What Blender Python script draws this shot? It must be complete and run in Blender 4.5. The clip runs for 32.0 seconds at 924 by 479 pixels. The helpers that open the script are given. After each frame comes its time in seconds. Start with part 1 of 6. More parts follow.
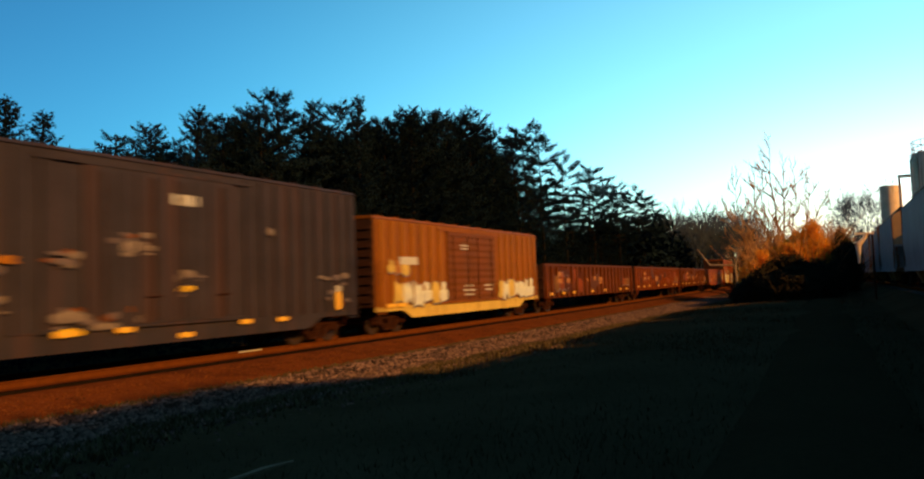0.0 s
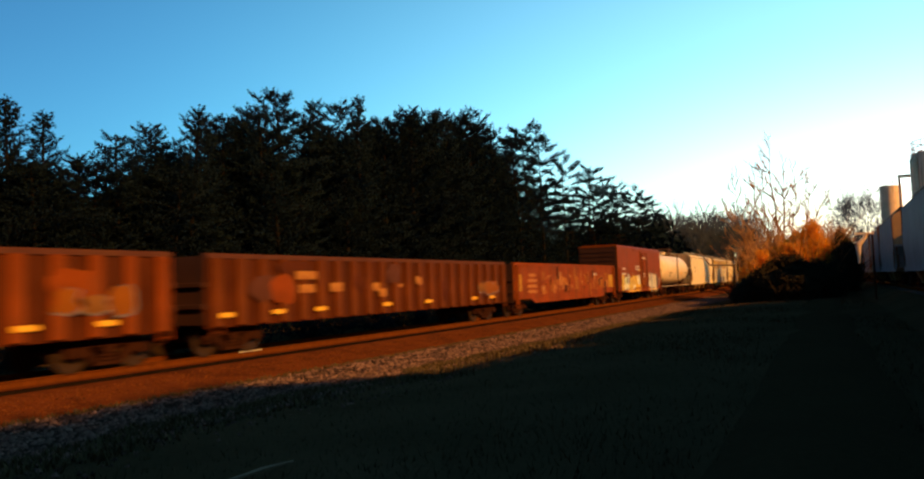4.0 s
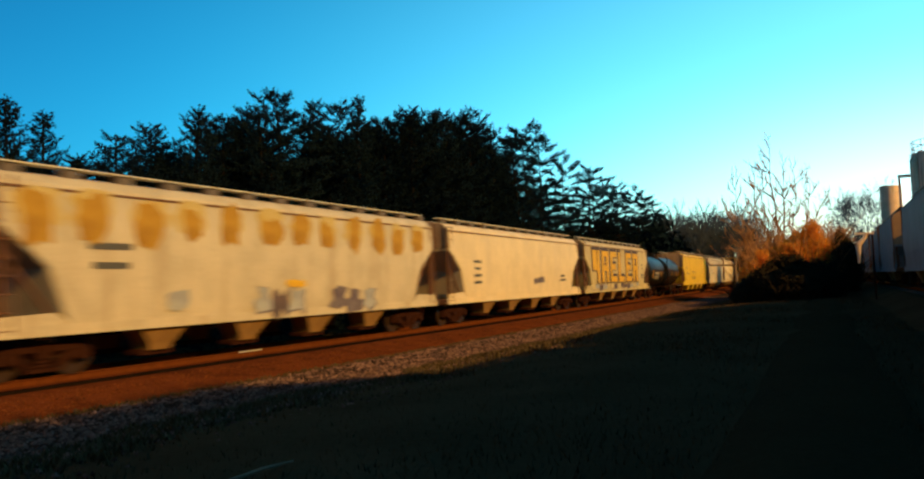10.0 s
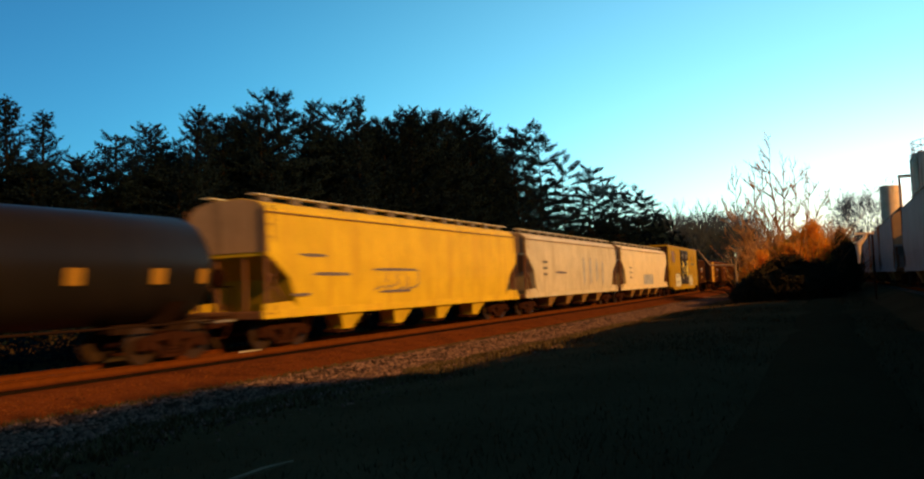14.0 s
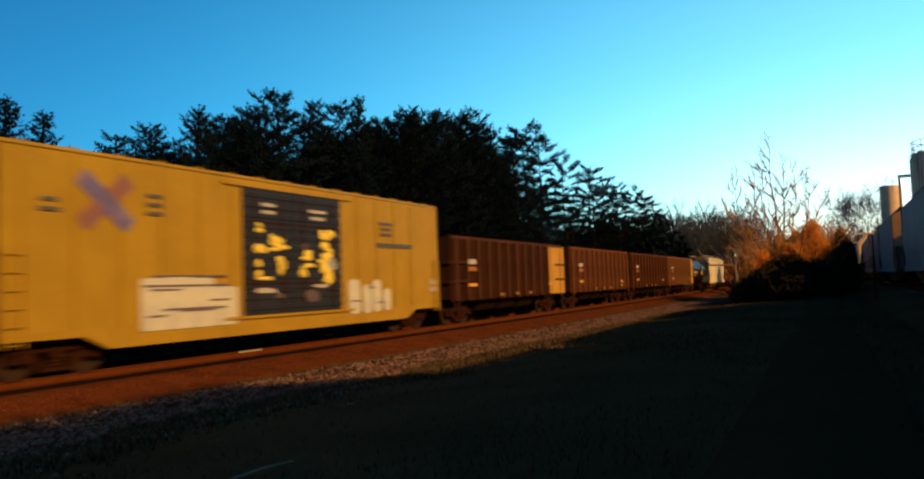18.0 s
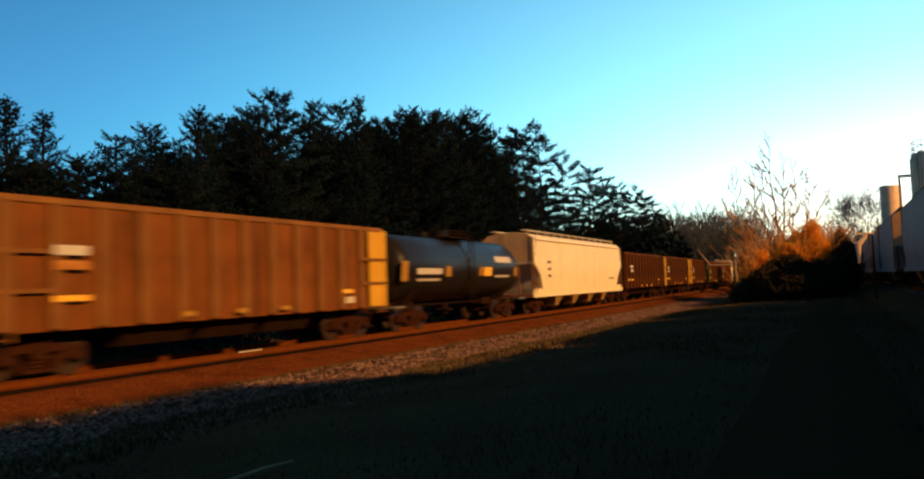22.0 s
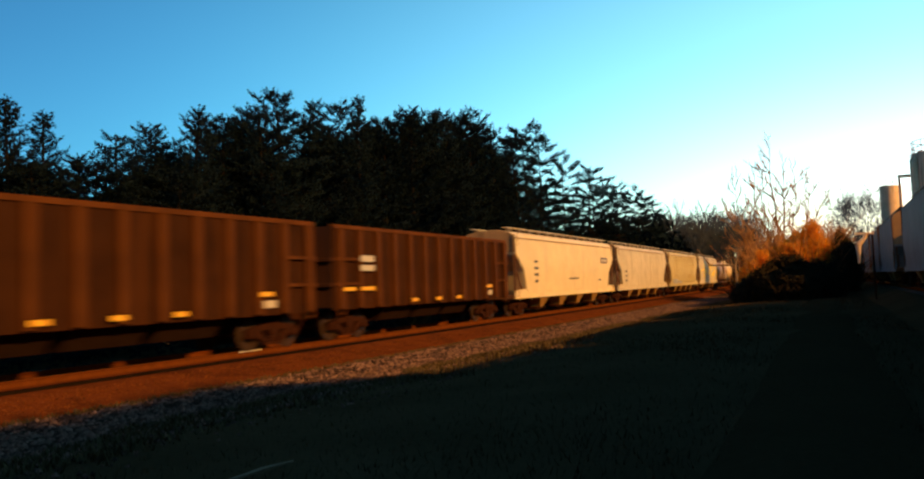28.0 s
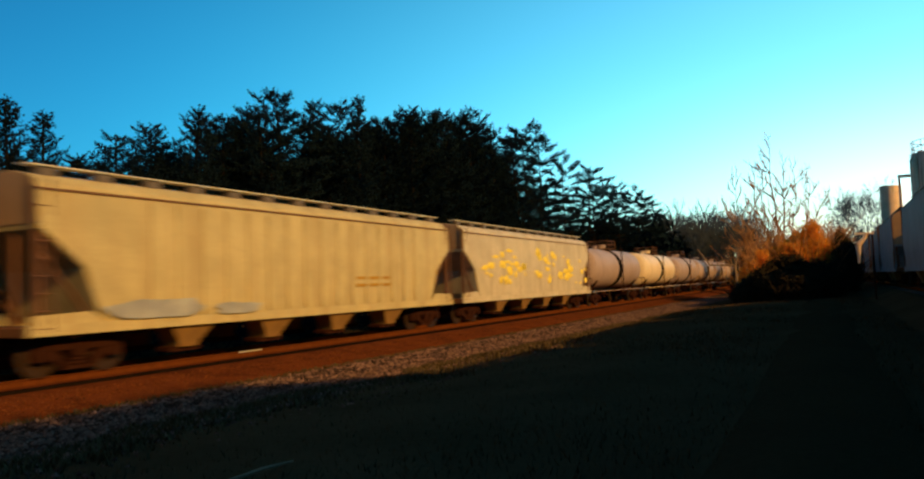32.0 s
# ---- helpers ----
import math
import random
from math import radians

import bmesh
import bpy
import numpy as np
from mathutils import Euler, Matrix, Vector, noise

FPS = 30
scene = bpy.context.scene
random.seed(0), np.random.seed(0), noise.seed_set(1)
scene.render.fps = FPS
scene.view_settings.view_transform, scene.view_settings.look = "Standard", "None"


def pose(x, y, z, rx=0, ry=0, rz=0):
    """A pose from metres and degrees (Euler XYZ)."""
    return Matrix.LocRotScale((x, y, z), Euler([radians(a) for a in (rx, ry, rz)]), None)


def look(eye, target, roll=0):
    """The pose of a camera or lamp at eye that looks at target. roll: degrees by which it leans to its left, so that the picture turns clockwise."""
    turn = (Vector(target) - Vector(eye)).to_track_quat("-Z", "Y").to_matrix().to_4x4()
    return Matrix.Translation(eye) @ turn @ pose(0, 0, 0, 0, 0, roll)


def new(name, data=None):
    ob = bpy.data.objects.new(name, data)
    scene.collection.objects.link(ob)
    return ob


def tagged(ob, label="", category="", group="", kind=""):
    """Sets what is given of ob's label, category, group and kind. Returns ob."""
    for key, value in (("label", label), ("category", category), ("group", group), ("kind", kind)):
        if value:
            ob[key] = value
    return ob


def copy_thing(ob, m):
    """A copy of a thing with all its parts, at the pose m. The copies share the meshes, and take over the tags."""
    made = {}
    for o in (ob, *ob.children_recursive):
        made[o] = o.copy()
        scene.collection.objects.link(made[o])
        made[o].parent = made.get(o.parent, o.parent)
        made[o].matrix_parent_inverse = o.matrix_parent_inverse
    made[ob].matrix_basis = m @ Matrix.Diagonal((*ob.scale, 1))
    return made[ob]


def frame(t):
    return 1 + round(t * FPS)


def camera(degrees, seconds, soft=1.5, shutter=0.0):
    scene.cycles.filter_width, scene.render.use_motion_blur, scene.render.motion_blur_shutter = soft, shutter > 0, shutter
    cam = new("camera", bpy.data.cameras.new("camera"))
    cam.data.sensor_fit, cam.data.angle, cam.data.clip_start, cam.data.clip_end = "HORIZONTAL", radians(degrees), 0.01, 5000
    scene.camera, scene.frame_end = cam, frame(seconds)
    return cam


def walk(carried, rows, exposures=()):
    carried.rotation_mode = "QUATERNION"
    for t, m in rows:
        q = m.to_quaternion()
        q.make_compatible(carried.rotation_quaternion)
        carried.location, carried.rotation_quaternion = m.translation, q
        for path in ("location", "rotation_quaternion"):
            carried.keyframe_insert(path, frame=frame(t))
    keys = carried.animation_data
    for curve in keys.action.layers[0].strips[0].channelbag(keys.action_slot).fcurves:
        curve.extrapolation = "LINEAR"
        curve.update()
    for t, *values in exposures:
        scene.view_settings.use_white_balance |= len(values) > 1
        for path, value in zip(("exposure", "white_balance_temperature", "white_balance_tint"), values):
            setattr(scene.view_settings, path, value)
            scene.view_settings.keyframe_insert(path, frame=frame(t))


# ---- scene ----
cam = camera(61.13, 32.0, soft=2.2, shutter=0.65)
EYE = Vector((0, 0, 1.66))
YAW, PITCH = radians(26.20), radians(3.45)
VIEW = look(EYE, EYE + Vector((math.cos(YAW) * math.cos(PITCH), math.sin(YAW) * math.cos(PITCH), math.sin(PITCH))), -2.10)
EXPOSURES = ((0.0, 0.0, 6180, 4.2), (1.0, 0.0, 6270, 5.8), (2.0, 0.1, 6650, 12.6), (3.0, 0.11, 6650, 12.6), (6.0, 0.13, 6700, 13.6), (8.0, 0.13, 6430, 8.6), (9.0, -0.07, 5620, -5.9), (11.0, -0.13, 5290, -11.8), (12.0, -0.22, 5480, -6.0), (13.0, -0.25, 5480, -4.0), (14.0, -0.12, 6200, 5.0), (17.0, -0.25, 5480, -8.2), (18.0, -0.25, 5450, 2.0), (19.0, -0.15, 5780, 16.0), (20.0, -0.05, 6320, 16.5), (21.0, 0.03, 6450, 12.5), (23.0, 0.07, 6290, 6.2), (24.0, -0.08, 5640, -5.6), (25.0, -0.1, 5780, -3.0), (28.0, 0.07, 6430, 8.6), (29.0, 0.05, 6240, 4.2), (30.0, -0.13, 5750, -3.4), (32.0, -0.18, 5480, -8.2))
walk(cam, ((0.0, VIEW), (32.0, VIEW)), EXPOSURES)

# ---- light: warm evening sun square to the line, from the siding's side
SUN_AZ, SUN_EL = radians(-108.0), radians(23.8)
world = bpy.data.worlds.new("evening_sky")
scene.world = world
world.use_nodes = True
wn = world.node_tree
sky = wn.nodes.new("ShaderNodeTexSky")
sky.sky_type = 'NISHITA'
sky.sun_disc = False
sky.sun_elevation = SUN_EL
sky.sun_rotation = radians(90) - SUN_AZ
sky.air_density, sky.dust_density, sky.ozone_density = 1.0, 1.2, 1.0
tint = wn.nodes.new("ShaderNodeMix")
tint.data_type, tint.blend_type = 'RGBA', 'MULTIPLY'
tint.inputs[0].default_value = 1.0
tint.inputs[7].default_value = (0.54, 1.64, 2.32, 1)
wn.links.new(sky.outputs[0], tint.inputs[6])
# the evening side of the sky is broadly brighter than the far side
GLOW_AZ = radians(-12)
way = wn.nodes.new("ShaderNodeTexCoord")
dot = wn.nodes.new("ShaderNodeVectorMath")
dot.operation = 'DOT_PRODUCT'
dot.inputs[1].default_value = (math.cos(GLOW_AZ), math.sin(GLOW_AZ), 0.07)
wn.links.new(way.outputs["Generated"], dot.inputs[0])
side = wn.nodes.new("ShaderNodeMapRange")
side.inputs["From Min"].default_value, side.inputs["From Max"].default_value = -0.2, 1.0
wn.links.new(dot.outputs["Value"], side.inputs["Value"])


def sky_gain(power, gain, base=1.0):
    raised, gained = wn.nodes.new("ShaderNodeMath"), wn.nodes.new("ShaderNodeMath")
    raised.operation, gained.operation = 'POWER', 'MULTIPLY_ADD'
    raised.inputs[1].default_value, gained.inputs[1].default_value, gained.inputs[2].default_value = power, gain, base
    wn.links.new(side.outputs[0], raised.inputs[0])
    wn.links.new(raised.outputs[0], gained.inputs[0])
    return gained.outputs[0]


gains = wn.nodes.new("ShaderNodeCombineColor")
for slot, (power, gain) in zip(gains.inputs, ((6.5, 10.4), (5.0, 4.6), (5.0, 2.5))):
    wn.links.new(sky_gain(power, gain), slot)
core = wn.nodes.new("ShaderNodeMath")
core.operation = 'ADD'
low_sky = wn.nodes.new("ShaderNodeMapRange")
low_sky.interpolation_type = 'SMOOTHSTEP'
low_sky.inputs["From Min"].default_value, low_sky.inputs["From Max"].default_value = 0.05, 0.28
low_sky.inputs["To Min"].default_value, low_sky.inputs["To Max"].default_value = 1.0, 0.0
tall_sky = wn.nodes.new("ShaderNodeSeparateXYZ")
wn.links.new(way.outputs["Generated"], tall_sky.inputs[0])
wn.links.new(tall_sky.outputs[2], low_sky.inputs["Value"])
low_core = wn.nodes.new("ShaderNodeMath")
low_core.operation = 'MULTIPLY'
wn.links.new(sky_gain(14.0, 9.0, 0.0), low_core.inputs[0])
wn.links.new(low_sky.outputs[0], low_core.inputs[1])
wn.links.new(low_core.outputs[0], core.inputs[0])
wn.links.new(gains.inputs[0].links[0].from_socket, core.inputs[1])
wn.links.new(core.outputs[0], gains.inputs[0])
brighter = wn.nodes.new("ShaderNodeMix")
brighter.data_type, brighter.blend_type = 'RGBA', 'MULTIPLY'
brighter.inputs[0].default_value = 1.0
wn.links.new(tint.outputs[2], brighter.inputs[6])
wn.links.new(gains.outputs[0], brighter.inputs[7])
# it is dimmest opposite the evening glow
dim_side = wn.nodes.new("ShaderNodeMapRange")
dim_side.interpolation_type = 'SMOOTHSTEP'
dim_side.inputs["From Min"].default_value, dim_side.inputs["From Max"].default_value = 0.2, 0.62
dim_side.inputs["To Min"].default_value, dim_side.inputs["To Max"].default_value = 0.82, 1.0
wn.links.new(dot.outputs["Value"], dim_side.inputs["Value"])
dimmer = wn.nodes.new("ShaderNodeMix")
dimmer.data_type, dimmer.blend_type = 'RGBA', 'MULTIPLY'
dimmer.inputs[0].default_value = 1.0
wn.links.new(brighter.outputs[2], dimmer.inputs[6])
wn.links.new(dim_side.outputs[0], dimmer.inputs[7])
# and it deepens towards the zenith
height = wn.nodes.new("ShaderNodeSeparateXYZ")
wn.links.new(way.outputs["Generated"], height.inputs[0])
dusk = wn.nodes.new("ShaderNodeMapRange")
dusk.interpolation_type = 'SMOOTHSTEP'
dusk.inputs["From Min"].default_value, dusk.inputs["From Max"].default_value = 0.3, 0.95
dusk.inputs["To Min"].default_value, dusk.inputs["To Max"].default_value = 1.0, 0.3
wn.links.new(height.outputs[2], dusk.inputs["Value"])
deeper = wn.nodes.new("ShaderNodeMix")
deeper.data_type, deeper.blend_type = 'RGBA', 'MULTIPLY'
deeper.inputs[0].default_value = 1.0
wn.links.new(dimmer.outputs[2], deeper.inputs[6])
wn.links.new(dusk.outputs[0], deeper.inputs[7])
wn.links.new(deeper.outputs[2], wn.nodes["Background"].inputs[0])
wn.nodes["Background"].inputs[1].default_value = 0.05
sun = new("sun", bpy.data.lights.new("sun", 'SUN'))
sun.data.energy, sun.data.angle, sun.data.color = 5.7, radians(0.6), (1.0, 0.47, 0.085)
SUN_WAY = Vector((math.cos(SUN_AZ) * math.cos(SUN_EL), math.sin(SUN_AZ) * math.cos(SUN_EL), math.sin(SUN_EL)))
sun.matrix_world = look(SUN_WAY * 50, (0, 0, 0))

# ---- the line: straight by the camera, then a gentle bend; s is the way along it, off is metres towards the camera side
LINE_Y, BEND, BEND_FROM = 17.005, 1.7254e-4, 14.68


def on_line(s, off=0.0, z=0.0):
    e = max(0.0, s - BEND_FROM)
    a = 2 * BEND * e
    return Vector((s - 2 * BEND * BEND / 3 * e ** 3 + math.sin(a) * off, LINE_Y + BEND * e * e - math.cos(a) * off, z))


def heading(s):
    return math.atan(2 * BEND * max(0.0, s - BEND_FROM))


# ---- materials
def material(name, color, rough=0.6, metal=0.0, dark=None, scale=2.0, amount=0.5, bump=0.2, fine=30.0, streak=None, streak_color=(0.12, 0.05, 0.02), spread=0.0, gloss=0.15):
    m = bpy.data.materials.new(name)
    m.use_nodes = True
    nt = m.node_tree
    bsdf = nt.nodes["Principled BSDF"]
    bsdf.inputs["Roughness"].default_value = rough
    bsdf.inputs["Metallic"].default_value = metal
    bsdf.inputs["Specular IOR Level"].default_value = gloss
    coord = nt.nodes.new("ShaderNodeTexCoord")
    big = nt.nodes.new("ShaderNodeTexNoise")
    big.inputs["Scale"].default_value, big.inputs["Detail"].default_value = scale, 6
    nt.links.new(coord.outputs["Object"], big.inputs["Vector"])
    small = nt.nodes.new("ShaderNodeTexNoise")
    small.inputs["Scale"].default_value, small.inputs["Detail"].default_value = fine, 4
    nt.links.new(coord.outputs["Object"], small.inputs["Vector"])
    dark = dark or tuple(c * 0.55 for c in color)
    ramp = nt.nodes.new("ShaderNodeMapRange")
    ramp.inputs["From Min"].default_value, ramp.inputs["From Max"].default_value = 0.38, 0.68
    ramp.inputs["To Max"].default_value = amount
    nt.links.new(big.outputs["Fac"], ramp.inputs["Value"])
    mix = nt.nodes.new("ShaderNodeMix")
    mix.data_type = 'RGBA'
    mix.inputs[6].default_value, mix.inputs[7].default_value = (*color, 1), (*dark, 1)
    nt.links.new(ramp.outputs[0], mix.inputs[0])
    last = mix.outputs[2]
    grain = nt.nodes.new("ShaderNodeMix")
    grain.data_type, grain.blend_type = 'RGBA', 'MULTIPLY'
    grain.inputs[0].default_value = 0.6
    g2 = nt.nodes.new("ShaderNodeMapRange")
    g2.inputs["To Min"].default_value, g2.inputs["To Max"].default_value = 0.6, 1.35
    nt.links.new(small.outputs["Fac"], g2.inputs["Value"])
    nt.links.new(last, grain.inputs[6])
    nt.links.new(g2.outputs[0], grain.inputs[7])
    last = grain.outputs[2]
    if streak:
        mapping = nt.nodes.new("ShaderNodeMapping")
        mapping.inputs["Scale"].default_value = streak
        nt.links.new(coord.outputs["Object"], mapping.inputs["Vector"])
        sn = nt.nodes.new("ShaderNodeTexNoise")
        sn.inputs["Scale"].default_value, sn.inputs["Detail"].default_value = 1.0, 5
        nt.links.new(mapping.outputs[0], sn.inputs["Vector"])
        sr = nt.nodes.new("ShaderNodeMapRange")
        sr.inputs["From Min"].default_value, sr.inputs["From Max"].default_value = 0.5, 0.75
        sr.inputs["To Max"].default_value = 0.75
        nt.links.new(sn.outputs["Fac"], sr.inputs["Value"])
        smix = nt.nodes.new("ShaderNodeMix")
        smix.data_type = 'RGBA'
        smix.inputs[7].default_value = (*streak_color, 1)
        nt.links.new(sr.outputs[0], smix.inputs[0])
        nt.links.new(last, smix.inputs[6])
        last = smix.outputs[2]
    if spread:
        info = nt.nodes.new("ShaderNodeObjectInfo")
        geo = nt.nodes.new("ShaderNodeNewGeometry")
        add = nt.nodes.new("ShaderNodeMath")
        add.operation = 'ADD'
        nt.links.new(info.outputs["Random"], add.inputs[0])
        nt.links.new(geo.outputs["Random Per Island"], add.inputs[1])
        rr = nt.nodes.new("ShaderNodeMapRange")
        rr.inputs["From Max"].default_value = 2.0
        rr.inputs["To Min"].default_value, rr.inputs["To Max"].default_value = 1 - spread, 1 + spread
        nt.links.new(add.outputs[0], rr.inputs["Value"])
        rm = nt.nodes.new("ShaderNodeMix")
        rm.data_type, rm.blend_type = 'RGBA', 'MULTIPLY'
        rm.inputs[0].default_value = 1.0
        nt.links.new(last, rm.inputs[6])
        nt.links.new(rr.outputs[0], rm.inputs[7])
        last = rm.outputs[2]
    nt.links.new(last, bsdf.inputs["Base Color"])
    if bump:
        b = nt.nodes.new("ShaderNodeBump")
        b.inputs["Strength"].default_value = bump
        b.inputs["Distance"].default_value = 0.02
        nt.links.new(small.outputs["Fac"], b.inputs["Height"])
        nt.links.new(b.outputs[0], bsdf.inputs["Normal"])
    return m


def paint(name, color, rough=0.5, rust=True, amount=0.45, streak_color=(0.10, 0.04, 0.015)):
    return material(name, color, rough, 0.0, tuple(c * 0.6 for c in color), 0.9, amount, 0.08, 22.0, (2.6, 2.6, 0.12) if rust else None, streak_color, gloss=0.04)


WHITE = paint("hopper_white", (0.68, 0.525, 0.30), 0.5, True, 0.35, (0.54, 0.42, 0.28))
WHITE_BRIGHT = paint("hopper_bright_white", (0.69, 0.56, 0.33), 0.5, True, 0.25, (0.57, 0.45, 0.3))
WHITE_B = paint("hopper_offwhite", (0.55, 0.45, 0.30), 0.55, True, 0.5, (0.36, 0.27, 0.17))
CREAM = paint("hopper_cream", (0.51, 0.40, 0.19), 0.55, True, 0.5, (0.36, 0.24, 0.10))
YELLOW = paint("hopper_yellow", (0.63, 0.405, 0.016), 0.5, True, 0.4, (0.46, 0.26, 0.02))
PALE_GREY = paint("hopper_grey", (0.25, 0.24, 0.25), 0.6, True, 0.5, (0.22, 0.20, 0.18))
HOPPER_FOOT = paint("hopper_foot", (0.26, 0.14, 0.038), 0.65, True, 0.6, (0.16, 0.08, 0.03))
BOX_GREY = paint("boxcar_grey", (0.037, 0.028, 0.033), 0.65, True, 0.6, (0.07, 0.032, 0.026))
BOX_ORANGE = paint("boxcar_brown", (0.215, 0.064, 0.005), 0.6, True, 0.4)
BOX_RED = paint("boxcar_red", (0.19, 0.038, 0.003), 0.55, True, 0.4)
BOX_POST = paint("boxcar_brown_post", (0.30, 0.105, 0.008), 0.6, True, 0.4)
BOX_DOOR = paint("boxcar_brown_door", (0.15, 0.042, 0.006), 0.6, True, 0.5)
BOX_CREAM = paint("boxcar_cream_sill", (0.55, 0.36, 0.075), 0.6, True, 0.5, (0.3, 0.16, 0.03))
BOX_YELLOW = paint("boxcar_yellow", (0.38, 0.225, 0.008), 0.5, True, 0.4, (0.32, 0.19, 0.012))
DOOR_BLUE = paint("door_dark_blue", (0.028, 0.03, 0.042), 0.5, False)
GON_RED = paint("gondola_red", (0.215, 0.042, 0.004), 0.65, True, 0.95)
GON_BROWN = paint("gondola_brown", (0.13, 0.03, 0.004), 0.7, True, 0.95)
# darker than the ribs, their shade put in the colour; also sooty patches
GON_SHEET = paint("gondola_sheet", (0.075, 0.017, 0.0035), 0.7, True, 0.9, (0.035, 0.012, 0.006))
GON_RIM = paint("gondola_rim", (0.085, 0.028, 0.016), 0.75, True, 0.5)
FADED = material("faded_stencil", (0.36, 0.15, 0.022), 0.7, 0, (0.24, 0.075, 0.012), 3, 0.9, 0.05)
# the strong mottle of the coal cars paints in dappled tree shade
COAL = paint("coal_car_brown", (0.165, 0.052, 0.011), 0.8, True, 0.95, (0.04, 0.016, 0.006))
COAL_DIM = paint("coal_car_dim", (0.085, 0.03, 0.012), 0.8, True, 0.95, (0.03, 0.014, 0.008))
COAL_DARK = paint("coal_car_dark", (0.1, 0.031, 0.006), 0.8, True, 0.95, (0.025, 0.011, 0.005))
# shade between the side posts is put into this darker sheet colour
COAL_SHEET_SHADED = paint("coal_car_sheet_shaded", (0.034, 0.0115, 0.0035), 0.85, True, 0.9, (0.07, 0.022, 0.005))
COAL_TAN = paint("coal_car_tan", (0.2, 0.082, 0.02), 0.75, True, 0.95, (0.12, 0.05, 0.02))
COAL_YELLOW = paint("rotary_end_yellow", (0.52, 0.27, 0.02), 0.6, True, 0.4)
# dirty car ends, darkened further to paint in that they face off the sun
END_DARK = paint("car_end_shade_grime", (0.05, 0.02, 0.013), 0.8, True, 0.6, (0.03, 0.015, 0.01))
# grime of the hopper ends, with their shade painted into the tone
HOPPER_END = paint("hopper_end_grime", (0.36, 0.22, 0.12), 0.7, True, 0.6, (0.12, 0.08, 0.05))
# shade below the cars put into the underframe colour; also black tank gear
UNDER = material("underframe_shade_gear_black", (0.022, 0.011, 0.007), 0.85, 0.0, None, 3, 0.6, 0.3, gloss=0.0)
TANK_STENCIL = material("tank_stencil", (0.3, 0.21, 0.10), 0.6, 0, (0.2, 0.14, 0.07), 8, 0.6, 0.05)
TANK_WHITE = paint("tank_white", (0.70, 0.52, 0.31), 0.4, True, 0.3, (0.56, 0.41, 0.24))
TANK_PINK = paint("tank_faded", (0.36, 0.25, 0.20), 0.45, True, 0.4, (0.31, 0.21, 0.17))
TANK_BLACK = material("tank_black", (0.011, 0.0085, 0.0075), 0.36, 0.0, (0.013, 0.011, 0.010), 0.9, 0.5, 0.06, 22.0, (1.6, 1.6, 0.16), (0.016, 0.012, 0.010), gloss=0.09)
STEEL_DARK = material("running_gear_steel", (0.04, 0.014, 0.007), 0.75, 0.2, None, 3, 0.6, 0.3, gloss=0.0)
WHEEL = material("wheel_steel", (0.05, 0.027, 0.016), 0.6, 0.4, None, 3, 0.6, 0.2)
GRATING = material("galvanised_grating", (0.26, 0.23, 0.2), 0.5, 0.3, None, 6, 0.5, 0.2)
BRACKET = material("roof_bracket_grey", (0.13, 0.10, 0.08), 0.7, 0.0, None, 6, 0.5, 0.2)
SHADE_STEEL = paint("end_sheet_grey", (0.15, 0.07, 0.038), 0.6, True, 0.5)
STENCIL = material("stencil_white", (0.42, 0.36, 0.28), 0.6, 0, (0.5, 0.45, 0.38), 8, 0.6, 0.05)
TAR = material("black_band", (0.010, 0.009, 0.009), 0.7, 0, None, 3, 0.5, 0.1, gloss=0.0)
STENCIL_DARK = material("stencil_dark", (0.10, 0.09, 0.08), 0.6, 0, None, 8, 0.6, 0.05)
REFLECT = material("reflector_yellow", (0.75, 0.4, 0.03), 0.35, 0, (0.6, 0.3, 0.04), 8, 0.5, 0.05)
TAG_WHITE = material("spray_white", (0.6, 0.55, 0.38), 0.6, 0, (0.45, 0.42, 0.38), 1.8, 0.8, 0.05)
TAG_GREEN = material("spray_green", (0.35, 0.46, 0.30), 0.6, 0, (0.6, 0.6, 0.5), 2.2, 0.8, 0.05)
TAG_OUTLINE = material("spray_outline", (0.06, 0.035, 0.03), 0.6, 0, (0.11, 0.07, 0.06), 2.5, 0.8, 0.05)
TAG_GOLD = material("spray_gold", (0.62, 0.36, 0.005), 0.6, 0, (0.5, 0.27, 0.006), 2.5, 0.6, 0.05)
TAG_SHADE = material("spray_shade", (0.1, 0.07, 0.085), 0.6, 0, (0.2, 0.16, 0.15), 2.5, 0.8, 0.05)
TAG_GREY = material("spray_grey", (0.26, 0.25, 0.25), 0.6, 0, (0.42, 0.40, 0.36), 1.6, 0.9, 0.05)
# sprayed lime, and the colour of glints painted on two cars
LIME_SPRAY_GLINT = material("spray_lime_and_glint", (0.95, 0.72, 0.05), 0.6, 0, (0.5, 0.33, 0.02), 3.5, 0.9, 0.05)
TAG_PINK = material("spray_faded_pink", (0.13, 0.085, 0.075), 0.6, 0, (0.08, 0.06, 0.06), 2.5, 0.8, 0.05)
TAG_DULL = material("spray_dull_cream", (0.2, 0.14, 0.1), 0.6, 0, (0.1, 0.07, 0.06), 2.5, 0.9, 0.05)
TAG_BLUE = material("spray_violet", (0.12, 0.10, 0.24), 0.6, 0, (0.24, 0.16, 0.2), 3, 0.7, 0.05)
EMBLEM = material("emblem_orange", (0.26, 0.10, 0.05), 0.6, 0, (0.16, 0.10, 0.14), 1.2, 0.9, 0.05)
